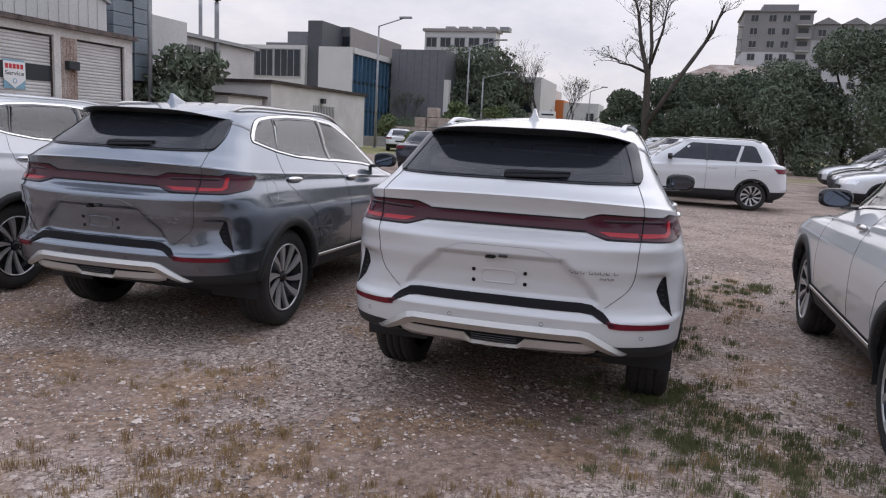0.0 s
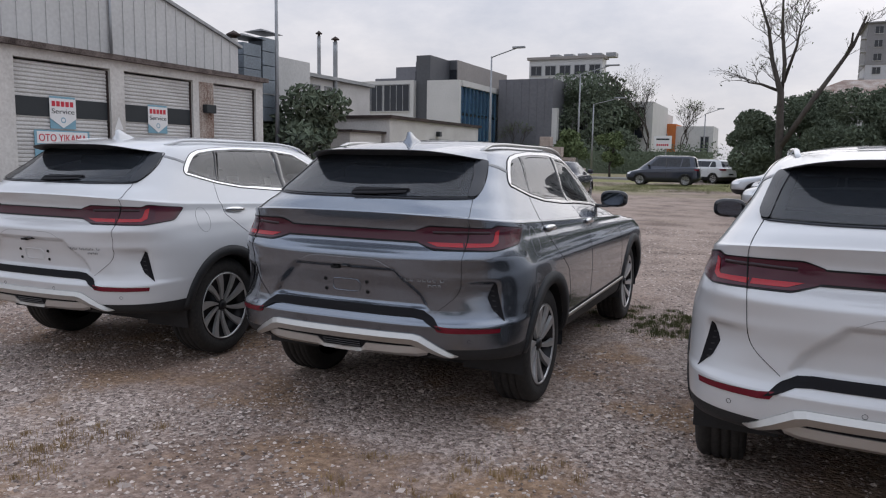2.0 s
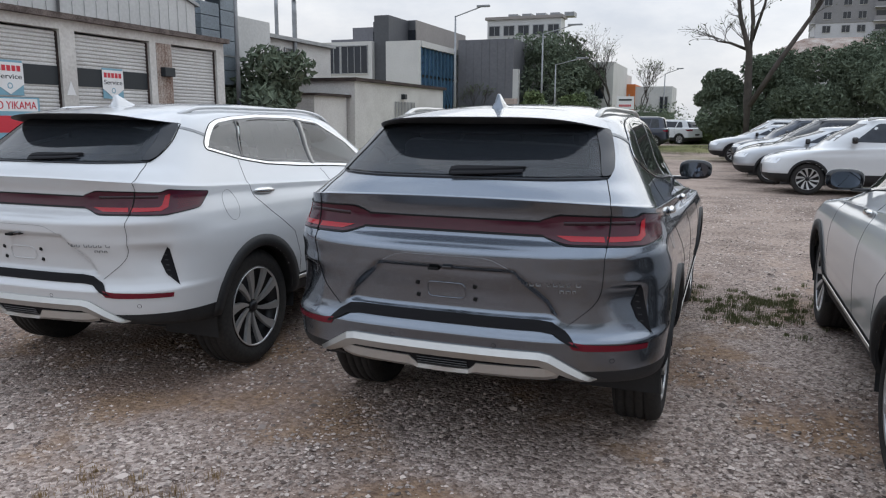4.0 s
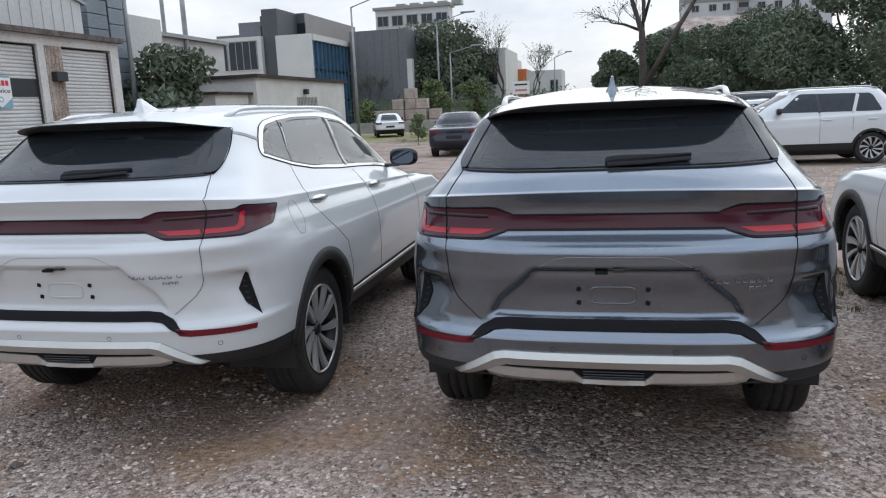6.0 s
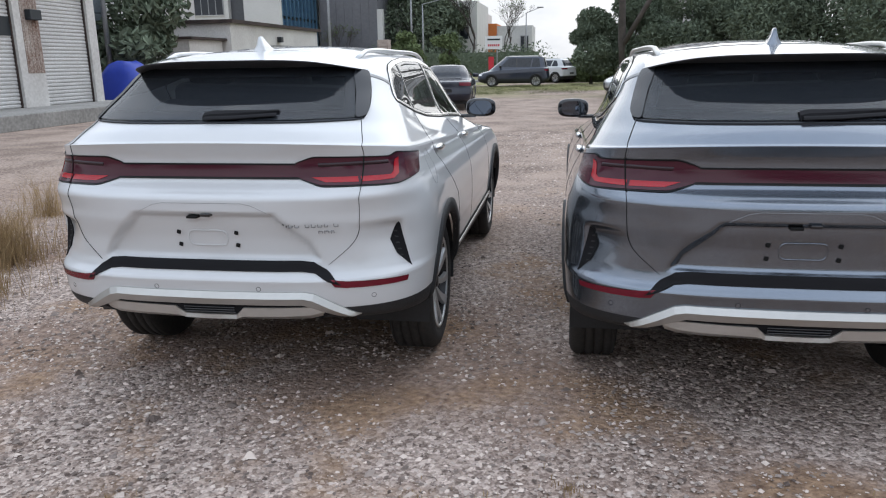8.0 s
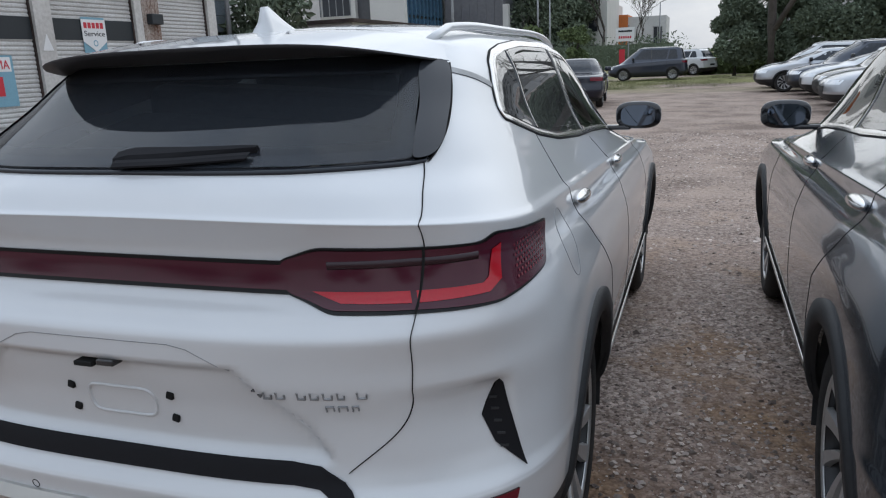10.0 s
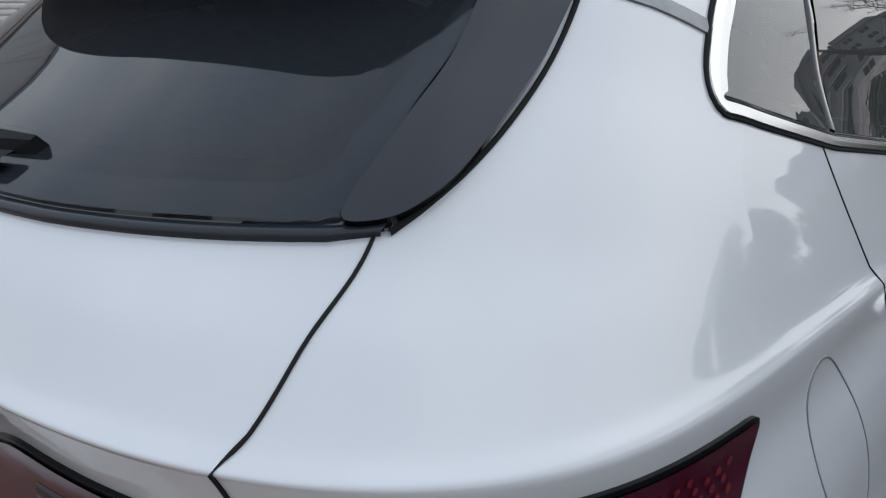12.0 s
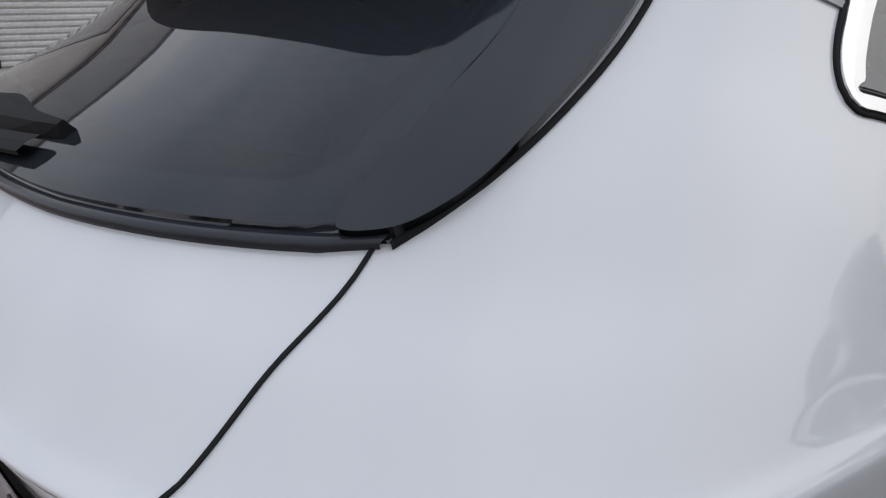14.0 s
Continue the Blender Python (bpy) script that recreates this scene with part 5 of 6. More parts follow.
def tower_block():
    """Flats with a pale lower part, a grey upper part and a column of balconies."""
    t = thing("tower_block", "tall block of flats, pale below and grey above, with balconies", "building", kind="structure")
    y0, fh = 175.0, 2.7
    box("wall", 16.0, 29.5, y0, y0 + 16, 0, 21.6, M_TOWERW, t, "pale lilac lower wall")
    box("upper_wall", 15.9, 29.6, y0 - 0.1, y0 + 16, 21.6, 29.9, M_TOWERG, t, "brown-grey upper wall")
    box("roof", 15.5, 30.0, y0 - 0.5, y0 + 16.4, 29.9, 30.15, M_TOWERG, t)
    box("stair_head", 19.6, 26.6, y0 + 1, y0 + 9, 30.15, 31.6, M_TOWERG, t)
    box("wing", 29.5, 46.0, y0 + 1.5, y0 + 16, 0, 24.3, M_TOWERW, t, "pale lower wing")
    box("upper_wing", 29.6, 46.1, y0 + 1.4, y0 + 16, 24.3, 27.6, M_TOWERG, t, "grey upper wing")
    for x0 in (30.0, 35.4, 40.8):
        vs = [(x0, y0 + 1.0, 27.6), (x0 + 5.2, y0 + 1.0, 27.6), (x0 + 2.6, y0 + 1.0, 29.0), (x0, y0 + 16, 27.6), (x0 + 5.2, y0 + 16, 27.6), (x0 + 2.6, y0 + 16, 29.0)]
        mesh_ob("gable", vs, [(0, 1, 2), (5, 4, 3), (0, 2, 5, 3), (1, 4, 5, 2), (0, 3, 4, 1)], M_TOWERG, t)
    for f in range(4, 11):
        z = f * fh
        for a in (18.0, 21.6, 24.4):
            window_unit(t, "y", a - 0.75, a + 0.75, z + 0.8, z + 2.2, y0 - (0.1 if z > 21 else 0.0), 2)
        for a in (31.8, 35.2, 38.6, 42.5):
            if z < 25:
                window_unit(t, "y", a - 0.75, a + 0.75, z + 0.8, z + 2.2, y0 + 1.4, 2)
        bal = box("balcony", 26.4, 29.3, y0 - 1.4, y0, z, z + 0.18, M_TOWERW, t, "pale balcony slab")
        box("balcony_rail", 26.4, 29.3, y0 - 1.42, y0 - 1.36, z + 0.18, z + 1.05, M_TOWERG, bal)
        box("balcony_door", 26.9, 28.9, y0 - 0.16, y0 - 0.11, z + 0.2, z + 2.2, M_DARKGL, bal)
        side = box("balcony", 15.0, 16.0, y0 + 0.6, y0 + 3.2, z, z + 0.18, M_TOWERW, t, "pale balcony slab")
        box("balcony_rail", 15.0, 15.06, y0 + 0.6, y0 + 3.2, z + 0.18, z + 1.05, M_TOWERG, side)
    return t


tower_block()
villa = thing("villa", "small old house with a brown tiled roof among trees", "house", kind="structure")
box("wall", 3.0, 13.0, 60.0, 68.0, 0, 6.2, M_RENDER, villa)
mesh_ob("roof", [(2.4, 59.4, 6.2), (13.6, 59.4, 6.2), (13.6, 68.6, 6.2), (2.4, 68.6, 6.2), (6, 64, 8.0), (10, 64, 8.0)], [(0, 1, 5, 4), (1, 2, 5), (2, 3, 4, 5), (3, 0, 4), (3, 2, 1, 0)], M_RUST, villa)
window_unit(villa, "y", 5.0, 6.2, 3.8, 5.2, 60.0)
orange = thing("orange_building", "small orange and grey building with a narrow window strip", "building", kind="structure")
box("wall", -14.2, -12.4, 98.0, 106.0, 0, 7.6, M_WHITEW, orange)
box("orange_panel", -12.4, -10.9, 97.9, 106.0, 0, 6.2, M_ORANGE, orange)
box("grey_wing", -10.9, -6.3, 98.2, 106.0, 0, 5.9, M_SIDING, orange)
window_unit(orange, "y", -7.8, -6.8, 2.0, 4.6, 98.2)
board = thing("roadside_board", "white roadside board above a red kiosk panel", "sign")
box("post", -8.15, -8.05, 70.0, 70.1, 0, 4.0, M_STEEL, board)
box("panel", -9.2, -7.6, 69.9, 70.0, 2.6, 3.8, M_SIGNW, board)
box("red_panel", -8.9, -8.4, 69.9, 70.0, 0.2, 1.9, M_SIGNR, board)
box("dark_bar", -9.0, -7.8, 69.88, 69.9, 3.4, 3.55, M_SIGNK, board)
for k in range(6):
    box("maker_bar", -8.95 + k * 0.19, -8.82 + k * 0.19, 69.88, 69.9, 2.85, 3.05, M_SIGNR, board)


# ---- street lamps ----
def street_lamp(x, y, h, arm, ax, label="tall grey steel street lamp with a bent arm"):
    t = thing("street_lamp", label, "street lamp", "street lamps")
    mesh_ob("pole", *sweep([(x, y, 0), (x, y, h * 0.5), (x, y, h)], [0.11, 0.085, 0.055], 12), M_STEEL, t, smooth=True)
    mesh_ob("base_plate", *sweep([(x, y, -0.01), (x, y, 0.06)], 0.2, 12), M_STEEL, t)
    if arm:
        mesh_ob("arm", *sweep([(x, y, h - 0.05), (x + ax * 0.3, y, h + 0.12), (x + ax, y, h + arm)], 0.04, 8), M_STEEL, t, smooth=True)
        box("lamp_head", min(x + ax * 0.85, x + ax * 1.35), max(x + ax * 0.85, x + ax * 1.35), y - 0.12, y + 0.12, h + arm - 0.02, h + arm + 0.12, M_STEEL, t, "", 0.03)
    return t


street_lamp(-18.95, 24.8, 11.0, 0, 0, "plain tall grey steel pole")
street_lamp(-16.9, 46.5, 8.5, 0.5, 1.8)
street_lamp(-15.2, 64.7, 9.2, 0.6, 2.6)
street_lamp(-15.6, 72.0, 7.0, 0.5, 2.4)
street_lamp(-6.6, 90.0, 7.0, 0.5, 1.5)


# ---- trees ----
def leaf_cloud(blobs, n, size, seed):
    """Small bent leaf sprays strewn through lumps, thinner at their cores."""
    rng = np.random.default_rng(seed)
    vs, fs = [], []
    tot = sum(b[3] ** 2 for b in blobs)
    for cx, cy, cz, r, sq in blobs:
        k = int(n * r * r / tot)
        d = rng.normal(size=(k, 3))
        d /= np.linalg.norm(d, axis=1, keepdims=True)
        rad = r * (0.45 + 0.62 * rng.random(k) ** 0.6)
        c = d * rad[:, None] * np.array([1, 1, sq]) + np.array([cx, cy, cz])
        for p in c:
            u = rng.normal(size=3)
            u /= np.linalg.norm(u)
            w = np.cross(u, rng.normal(size=3))
            w /= np.linalg.norm(w)
            s = size * (0.5 + rng.random())
            m = np.cross(u, w) * s * 0.25
            b0 = len(vs)
            vs += [p - u * s, p + w * s * 0.45 + m, p + u * s, p - w * s * 0.45 + m]
            fs.append((b0, b0 + 1, b0 + 2, b0 + 3))
    return vs, fs


def limb(vs, fs, a, b, r0, r1, n=7):
    mid = (a + b) / 2 + Vector((random.uniform(-1, 1), random.uniform(-1, 1), random.uniform(-0.3, 0.6))) * (b - a).length * 0.09
    v, f = sweep([a, mid, b], [r0, (r0 + r1) / 2, r1], n)
    o = len(vs)
    vs += v
    fs += [tuple(i + o for i in q) for q in f]


def leafy_tree(x, y, h, w, seed, material, label, n=2600, size=0.22, trunk=0.3, group="leafy trees"):
    random.seed(seed)
    t = thing("tree", label, "tree", group)
    vs, fs, blobs = [], [], []
    top = Vector((x, y, h * 0.5))
    limb(vs, fs, Vector((x, y, -0.1)), top, 0.028 * h, 0.016 * h, 9)
    for k in range(9):
        a = random.uniform(0, 6.28)
        rr = w * random.uniform(0.25, 0.75)
        c = Vector((x + rr * math.cos(a), y + rr * math.sin(a), h * random.uniform(trunk, 0.86)))
        limb(vs, fs, Vector((x, y, h * random.uniform(0.2, 0.5))), c, 0.010 * h, 0.004 * h, 6)
        blobs.append((c.x, c.y, c.z, w * random.uniform(0.32, 0.55), random.uniform(0.7, 0.95)))
    blobs.append((x, y, h * 0.80, w * 0.5, 0.8))
    mesh_ob("trunk", vs, fs, M_BARK, t, smooth=True)
    tagged(mesh_ob("crown", *leaf_cloud(blobs, n, size, seed), material, t, "leafy crown"), kind="stuff")
    return t


def bare_tree(x, y, h, seed, label):
    random.seed(seed)
    t = thing("bare_tree", label, "tree", "bare trees")
    vs, fs, tips = [], [], []

    def grow(p, d, ln, r, depth):
        e = p + d * ln
        limb(vs, fs, p, e, r, r * 0.62, 7 if depth < 3 else 3)
        if depth >= 7 or r < 0.006:
            tips.append(e)
            return
        for k in range(3 if depth in (0, 1, 2, 3) else 2):
            nd = (d + Vector((random.uniform(-1, 1), random.uniform(-1, 1), random.uniform(-0.25, 0.75))) * 0.62).normalized()
            grow(p + d * ln * random.uniform(0.65, 1.0), nd, ln * random.uniform(0.58, 0.8), max(r * 0.58, 0.0075), depth + 1)

    grow(Vector((x, y, -0.1)), Vector((0, 0, 1)), h * 0.35, h * 0.0125, 0)
    mesh_ob("branchwork", vs, fs, M_BARK, t, smooth=True)
    blobs = [(p.x, p.y, p.z, 0.35, 0.8) for p in tips[::3]]
    tagged(mesh_ob("sparse_leaves", *leaf_cloud(blobs, 260, 0.10, seed), M_LEAF, t, "few young leaves"), kind="stuff")
    return t


DK = "dense dark green broadleaf tree behind the hedge"
leafy_tree(-18.4, 26.0, 4.9, 1.9, 1, M_LEAFD, "dense dark green fig tree beside the workshop", 2600, 0.20, 0.3)
leafy_tree(-20.0, 86.0, 12.0, 5.4, 2, M_LEAFD, DK, 6000, 0.24)
leafy_tree(-23.0, 88.0, 10.5, 3.6, 29, M_LEAFD, DK, 5000, 0.24)
leafy_tree(-16.6, 84.0, 10.0, 3.6, 3, M_LEAFD, DK, 5000, 0.24)
bare_tree(-12.0, 84.0, 12.0, 4, label="half-bare tree with thin pale twigs")
bare_tree(-9.0, 88.0, 9.5, 5, label="half-bare tree with thin pale twigs")
bare_tree(-26.0, 79.0, 6.0, 6, label="small bare tree before a grey wall")
leafy_tree(-14.6, 60.0, 4.2, 1.5, 7, M_LEAF, "young light green tree by the road", 1500, 0.2)
leafy_tree(-11.6, 62.0, 4.0, 1.3, 8, M_LEAF, "young light green tree by the road", 1300, 0.2)
leafy_tree(-18.0, 52.0, 2.6, 1.2, 9, M_LEAF, "round green shrub by the low wall", 900, 0.16, 0.25)
leafy_tree(-8.6, 30.5, 1.5, 0.5, 30, M_LEAF, "thin green sapling on the verge", 260, 0.10, 0.3)
k_ = 10
THICKET, THICKET_AT = [], []
for x, y, h, w in ((0.2, 47, 4.9, 1.9), (2.6, 48, 5.8, 2.3), (5.4, 45, 5.9, 2.4), (7.6, 46, 6.2, 2.6), (9.6, 42, 6.4, 2.6), (12.4, 43, 8.6, 3.2), (15.6, 41, 11.5, 3.8), (19.5, 42, 13.5, 4.4), (24.0, 43, 14, 4.8), (29, 42, 10.5, 4.2), (34.0, 40, 11, 4.4), (4.0, 52, 6.5, 2.6), (11, 54, 7.2, 3), (18, 52, 9.5, 3.6)):
    THICKET.append(leafy_tree(x, y, h, w, k_, M_LEAFD, "tall dark green tree in the thicket", 11000, 0.12, 0.10, "trees of the thicket"))
    THICKET_AT.append((x, y))
    k_ += 1


def forked_tree(x, y, limbs, seed):
    """Old trunk with a few heavy limbs (across, up, radius) and fine twigs on them."""
    random.seed(seed)
    t = thing("bare_tree", "tall old bare tree with heavy forked limbs and thin twigs", "tree", "bare trees")
    twigs_v, twigs_f, tips = [], [], []

    def grow(p, d, ln, r_, depth):
        e = p + d * ln
        limb(twigs_v, twigs_f, p, e, r_, r_ * 0.6, 4)
        if depth == 0:
            tips.append(e)
            return
        for _ in range(2 if depth < 3 else 3):
            nd = (d + Vector((random.uniform(-1, 1), random.uniform(-1, 1), random.uniform(-0.4, 0.7))) * 0.75).normalized()
            grow(p + d * ln * random.uniform(0.5, 1.0), nd, ln * random.uniform(0.6, 0.85), max(r_ * 0.6, 0.008), depth - 1)

    for k, (pts, n) in enumerate(limbs):
        line = [Vector((x + dx, y + 0.25 * math.sin(3 * z + k), z)) for dx, z, _ in pts]
        mesh_ob("trunk" if k == 0 else "limb", *sweep(line, [r_ for *_, r_ in pts], 10), M_BARK, t, smooth=True)
        for _ in range(n):
            i = random.randrange(max(1, len(line) // 3), len(line) - 1)
            p = line[i].lerp(line[i + 1], random.random())
            d = ((line[i + 1] - line[i]).normalized() + Vector((random.uniform(-1.2, 1.2), random.uniform(-1, 1), random.uniform(-0.3, 0.8)))).normalized()
            grow(p, d, random.uniform(0.5, 1.0), 0.026, 3)
    tagged(mesh_ob("twig_spray", twigs_v, twigs_f, M_BARK, t), kind="stuff")
    tagged(mesh_ob("sparse_leaves", *leaf_cloud([(p.x, p.y, p.z, 0.25, 0.8) for p in tips[::2]], 420, 0.07, seed), M_LEAF, t, "few young leaves"), kind="stuff")
    return t


forked_tree(1.9, 43.5, [
    ([(0, -0.1, 0.27), (-0.05, 2.5, 0.23), (-0.15, 5.4, 0.18), (-0.7, 7.2, 0.12), (-1.0, 9.0, 0.085), (-1.8, 11.3, 0.035)], 16),
    ([(-0.12, 4.8, 0.15), (-0.05, 7.0, 0.115), (-0.3, 9.0, 0.085), (-0.4, 11.9, 0.03)], 16),
    ([(-0.05, 6.0, 0.10), (0.5, 8.0, 0.07), (0.7, 9.7, 0.03)], 10),
    ([(0.05, 2.4, 0.16), (1.4, 4.8, 0.14), (2.4, 6.4, 0.12), (3.3, 7.9, 0.09), (3.8, 9.4, 0.055)], 4),
    ([(2.9, 7.2, 0.09), (3.2, 8.0, 0.07), (3.2, 8.5, 0.05)], 0),
    ([(-0.2, 5.5, 0.09), (-1.2, 5.9, 0.07), (-1.9, 6.0, 0.03)], 6),
], 40)


def hedge(name, label, x0, x1, y, h, d, seed, m_, n=2600):
    rng = random.Random(seed)
    t = thing(name, label, "hedge", kind="structure")
    blobs = [(x0 + (x1 - x0) * i / 24, y + rng.uniform(-d, d) * 0.3, h * 0.5 * rng.uniform(0.85, 1.1), max(h * 0.62, (x1 - x0) / 26), min(1.0, 0.95)) for i in range(25)]
    tagged(mesh_ob("leaves", *leaf_cloud(blobs, n, 0.16, seed), m_, t), kind="stuff")
    box("hedge_core", x0, x1, y - d * 0.2, y + d * 0.2, -0.02, h * 0.8, m_, t)
    return t


hedge("hedge", "dark clipped hedge along the road", -27.0, -4.5, 78.0, 3.0, 1.0, 50, M_LEAFD, 4200)
hedge("hedge", "low light green roadside hedge", -2.6, 3.2, 52.0, 1.5, 1.0, 51, M_LEAF, 2200)

# ---- road, verge and brick packs ----
box("road", -120, 120, 54.0, 61.0, -0.2, 0.02, M_CONC, None, "pale grey road beyond the lot", 0, "road", "structure")
box("kerb", -120, 120, 53.7, 54.0, -0.2, 0.14, M_CONC, None, "pale concrete kerb", 0.02, "kerb", "structure")
box("low_wall", -20.5, -12.2, 50.5, 50.9, -0.1, 0.75, M_CONC, None, "low pale concrete wall", 0.02, "wall", "structure")
random.seed(77)
for i in range(7):
    for k in range((2, 2, 3, 4, 3, 2, 1)[i]):
        x0 = -18.8 + i * 0.95 + random.uniform(-0.05, 0.05)
        pk = thing("brick_pack", "wrapped pack of pale pink bricks, stacked", "bricks", "stacked brick packs")
        for q in range(3):
            box("brick_course", x0, x0 + 0.86, 55.0 + 0.3 * (i % 2), 55.9 + 0.3 * (i % 2), 0.02 + k * 0.82 + q * 0.26, 0.02 + k * 0.82 + q * 0.26 + 0.25, M_BRICKP, pk, "", 0.015)
tarp = thing("tarpaulin", "blue tarpaulin heaped over stored goods", "tarpaulin")
tv, tf = [], []
for j in range(12):
    for i in range(12):
        u, v = i / 11 - 0.5, j / 11 - 0.5
        tv.append((-17.4 + u * 2.0, 23.4 + v * 1.8, 1.75 * max(0, 1 - (abs(u) * 2) ** 4) * max(0, 1 - (abs(v) * 2) ** 4) ** 0.5 + 0.08 * noise.noise(Vector((u * 9, v * 9, 1)))))
for j in range(11):
    for i in range(11):
        tf.append((j * 12 + i, j * 12 + i + 1, (j + 1) * 12 + i + 1, (j + 1) * 12 + i))
M_TARP = mat("blue_tarp", (0.02, 0.05, 0.38), 0.45, 0, 0.1, 6)
mesh_ob("sheet", tv, tf, M_TARP, tarp, smooth=True)


# ---- other parked cars ----
def levels_for(kind):
    """Level lines (as for the near cars) of a plain SUV, saloon or van: length, width, height and roof run vary."""
    ln, wd, ht, belt, roof0, roof1, cowl, tail = {"suv": (4.45, 0.90, 1.64, 1.05, 0.52, 2.5, 3.25, 0.12), "saloon": (4.6, 0.88, 1.45, 0.95, 1.35, 2.55, 3.45, 0.1), "van": (4.4, 0.90, 1.80, 1.08, 0.35, 2.7, 3.5, 0.06)}[kind]
    w = wd
    deck = 0.85 if kind == "saloon" else 0.0
    return ln, wd, ht, belt, [
        (0.25, 0.22, 0.25, 0.25, w * 0.86, 0.5, 3.5, ln - 0.2, 0.6),
        (0.34, 0.30, 0.34, 0.10, w * 0.96, 0.5, 3.8, ln - 0.06, 0.6),
        (0.50, 0.50, 0.48, 0.0, w, 0.5, 4, ln, 0.6),
        (0.62, 0.62, 0.60, 0.02, w, 0.5, 4, ln, 0.7),
        (belt - 0.22, belt - 0.22, 0.74, 0.05, w, 0.5, 4, ln - 0.06, 0.8),
        (belt - 0.06, belt - 0.08, 0.82, 0.06, w * 0.985, 0.5, 3.8, ln - 0.2, 0.8),
        (belt, belt, 0.93, 0.08 + deck * 0.2, w * 0.97, 0.5, 3.4, ln - 0.6, 0.9),
        (belt + 0.04, belt + 0.04, 0.98, tail + 0.1 + deck * 0.75, w * 0.93, 0.5, 3.4, cowl + 0.2, 0.8),
        (belt + (ht - belt) * 0.5, belt + (ht - belt) * 0.5, belt + 0.2, (tail + 0.1 + deck * 0.75 + roof0) / 2, w * 0.81, 0.5, 3.4, (cowl + roof1) / 2 + 0.2, 0.7),
        (ht - 0.10, ht - 0.10, ht - 0.14, roof0, w * 0.70, 0.5, 3.4, roof1 + 0.1, 0.7),
        (ht - 0.04, ht - 0.04, ht - 0.05, roof0 + 0.1, w * 0.62, 0.5, 3, roof1, 0.6),
        (ht - 0.01, ht - 0.01, ht - 0.01, roof0 + 0.5, w * 0.35, 0.4, 2.4, roof1 - 0.3, 0.5),
        (ht, ht, ht, roof0 + 0.85, 0.02, 0.05, 2, roof0 + 0.98, 0.05),
    ]


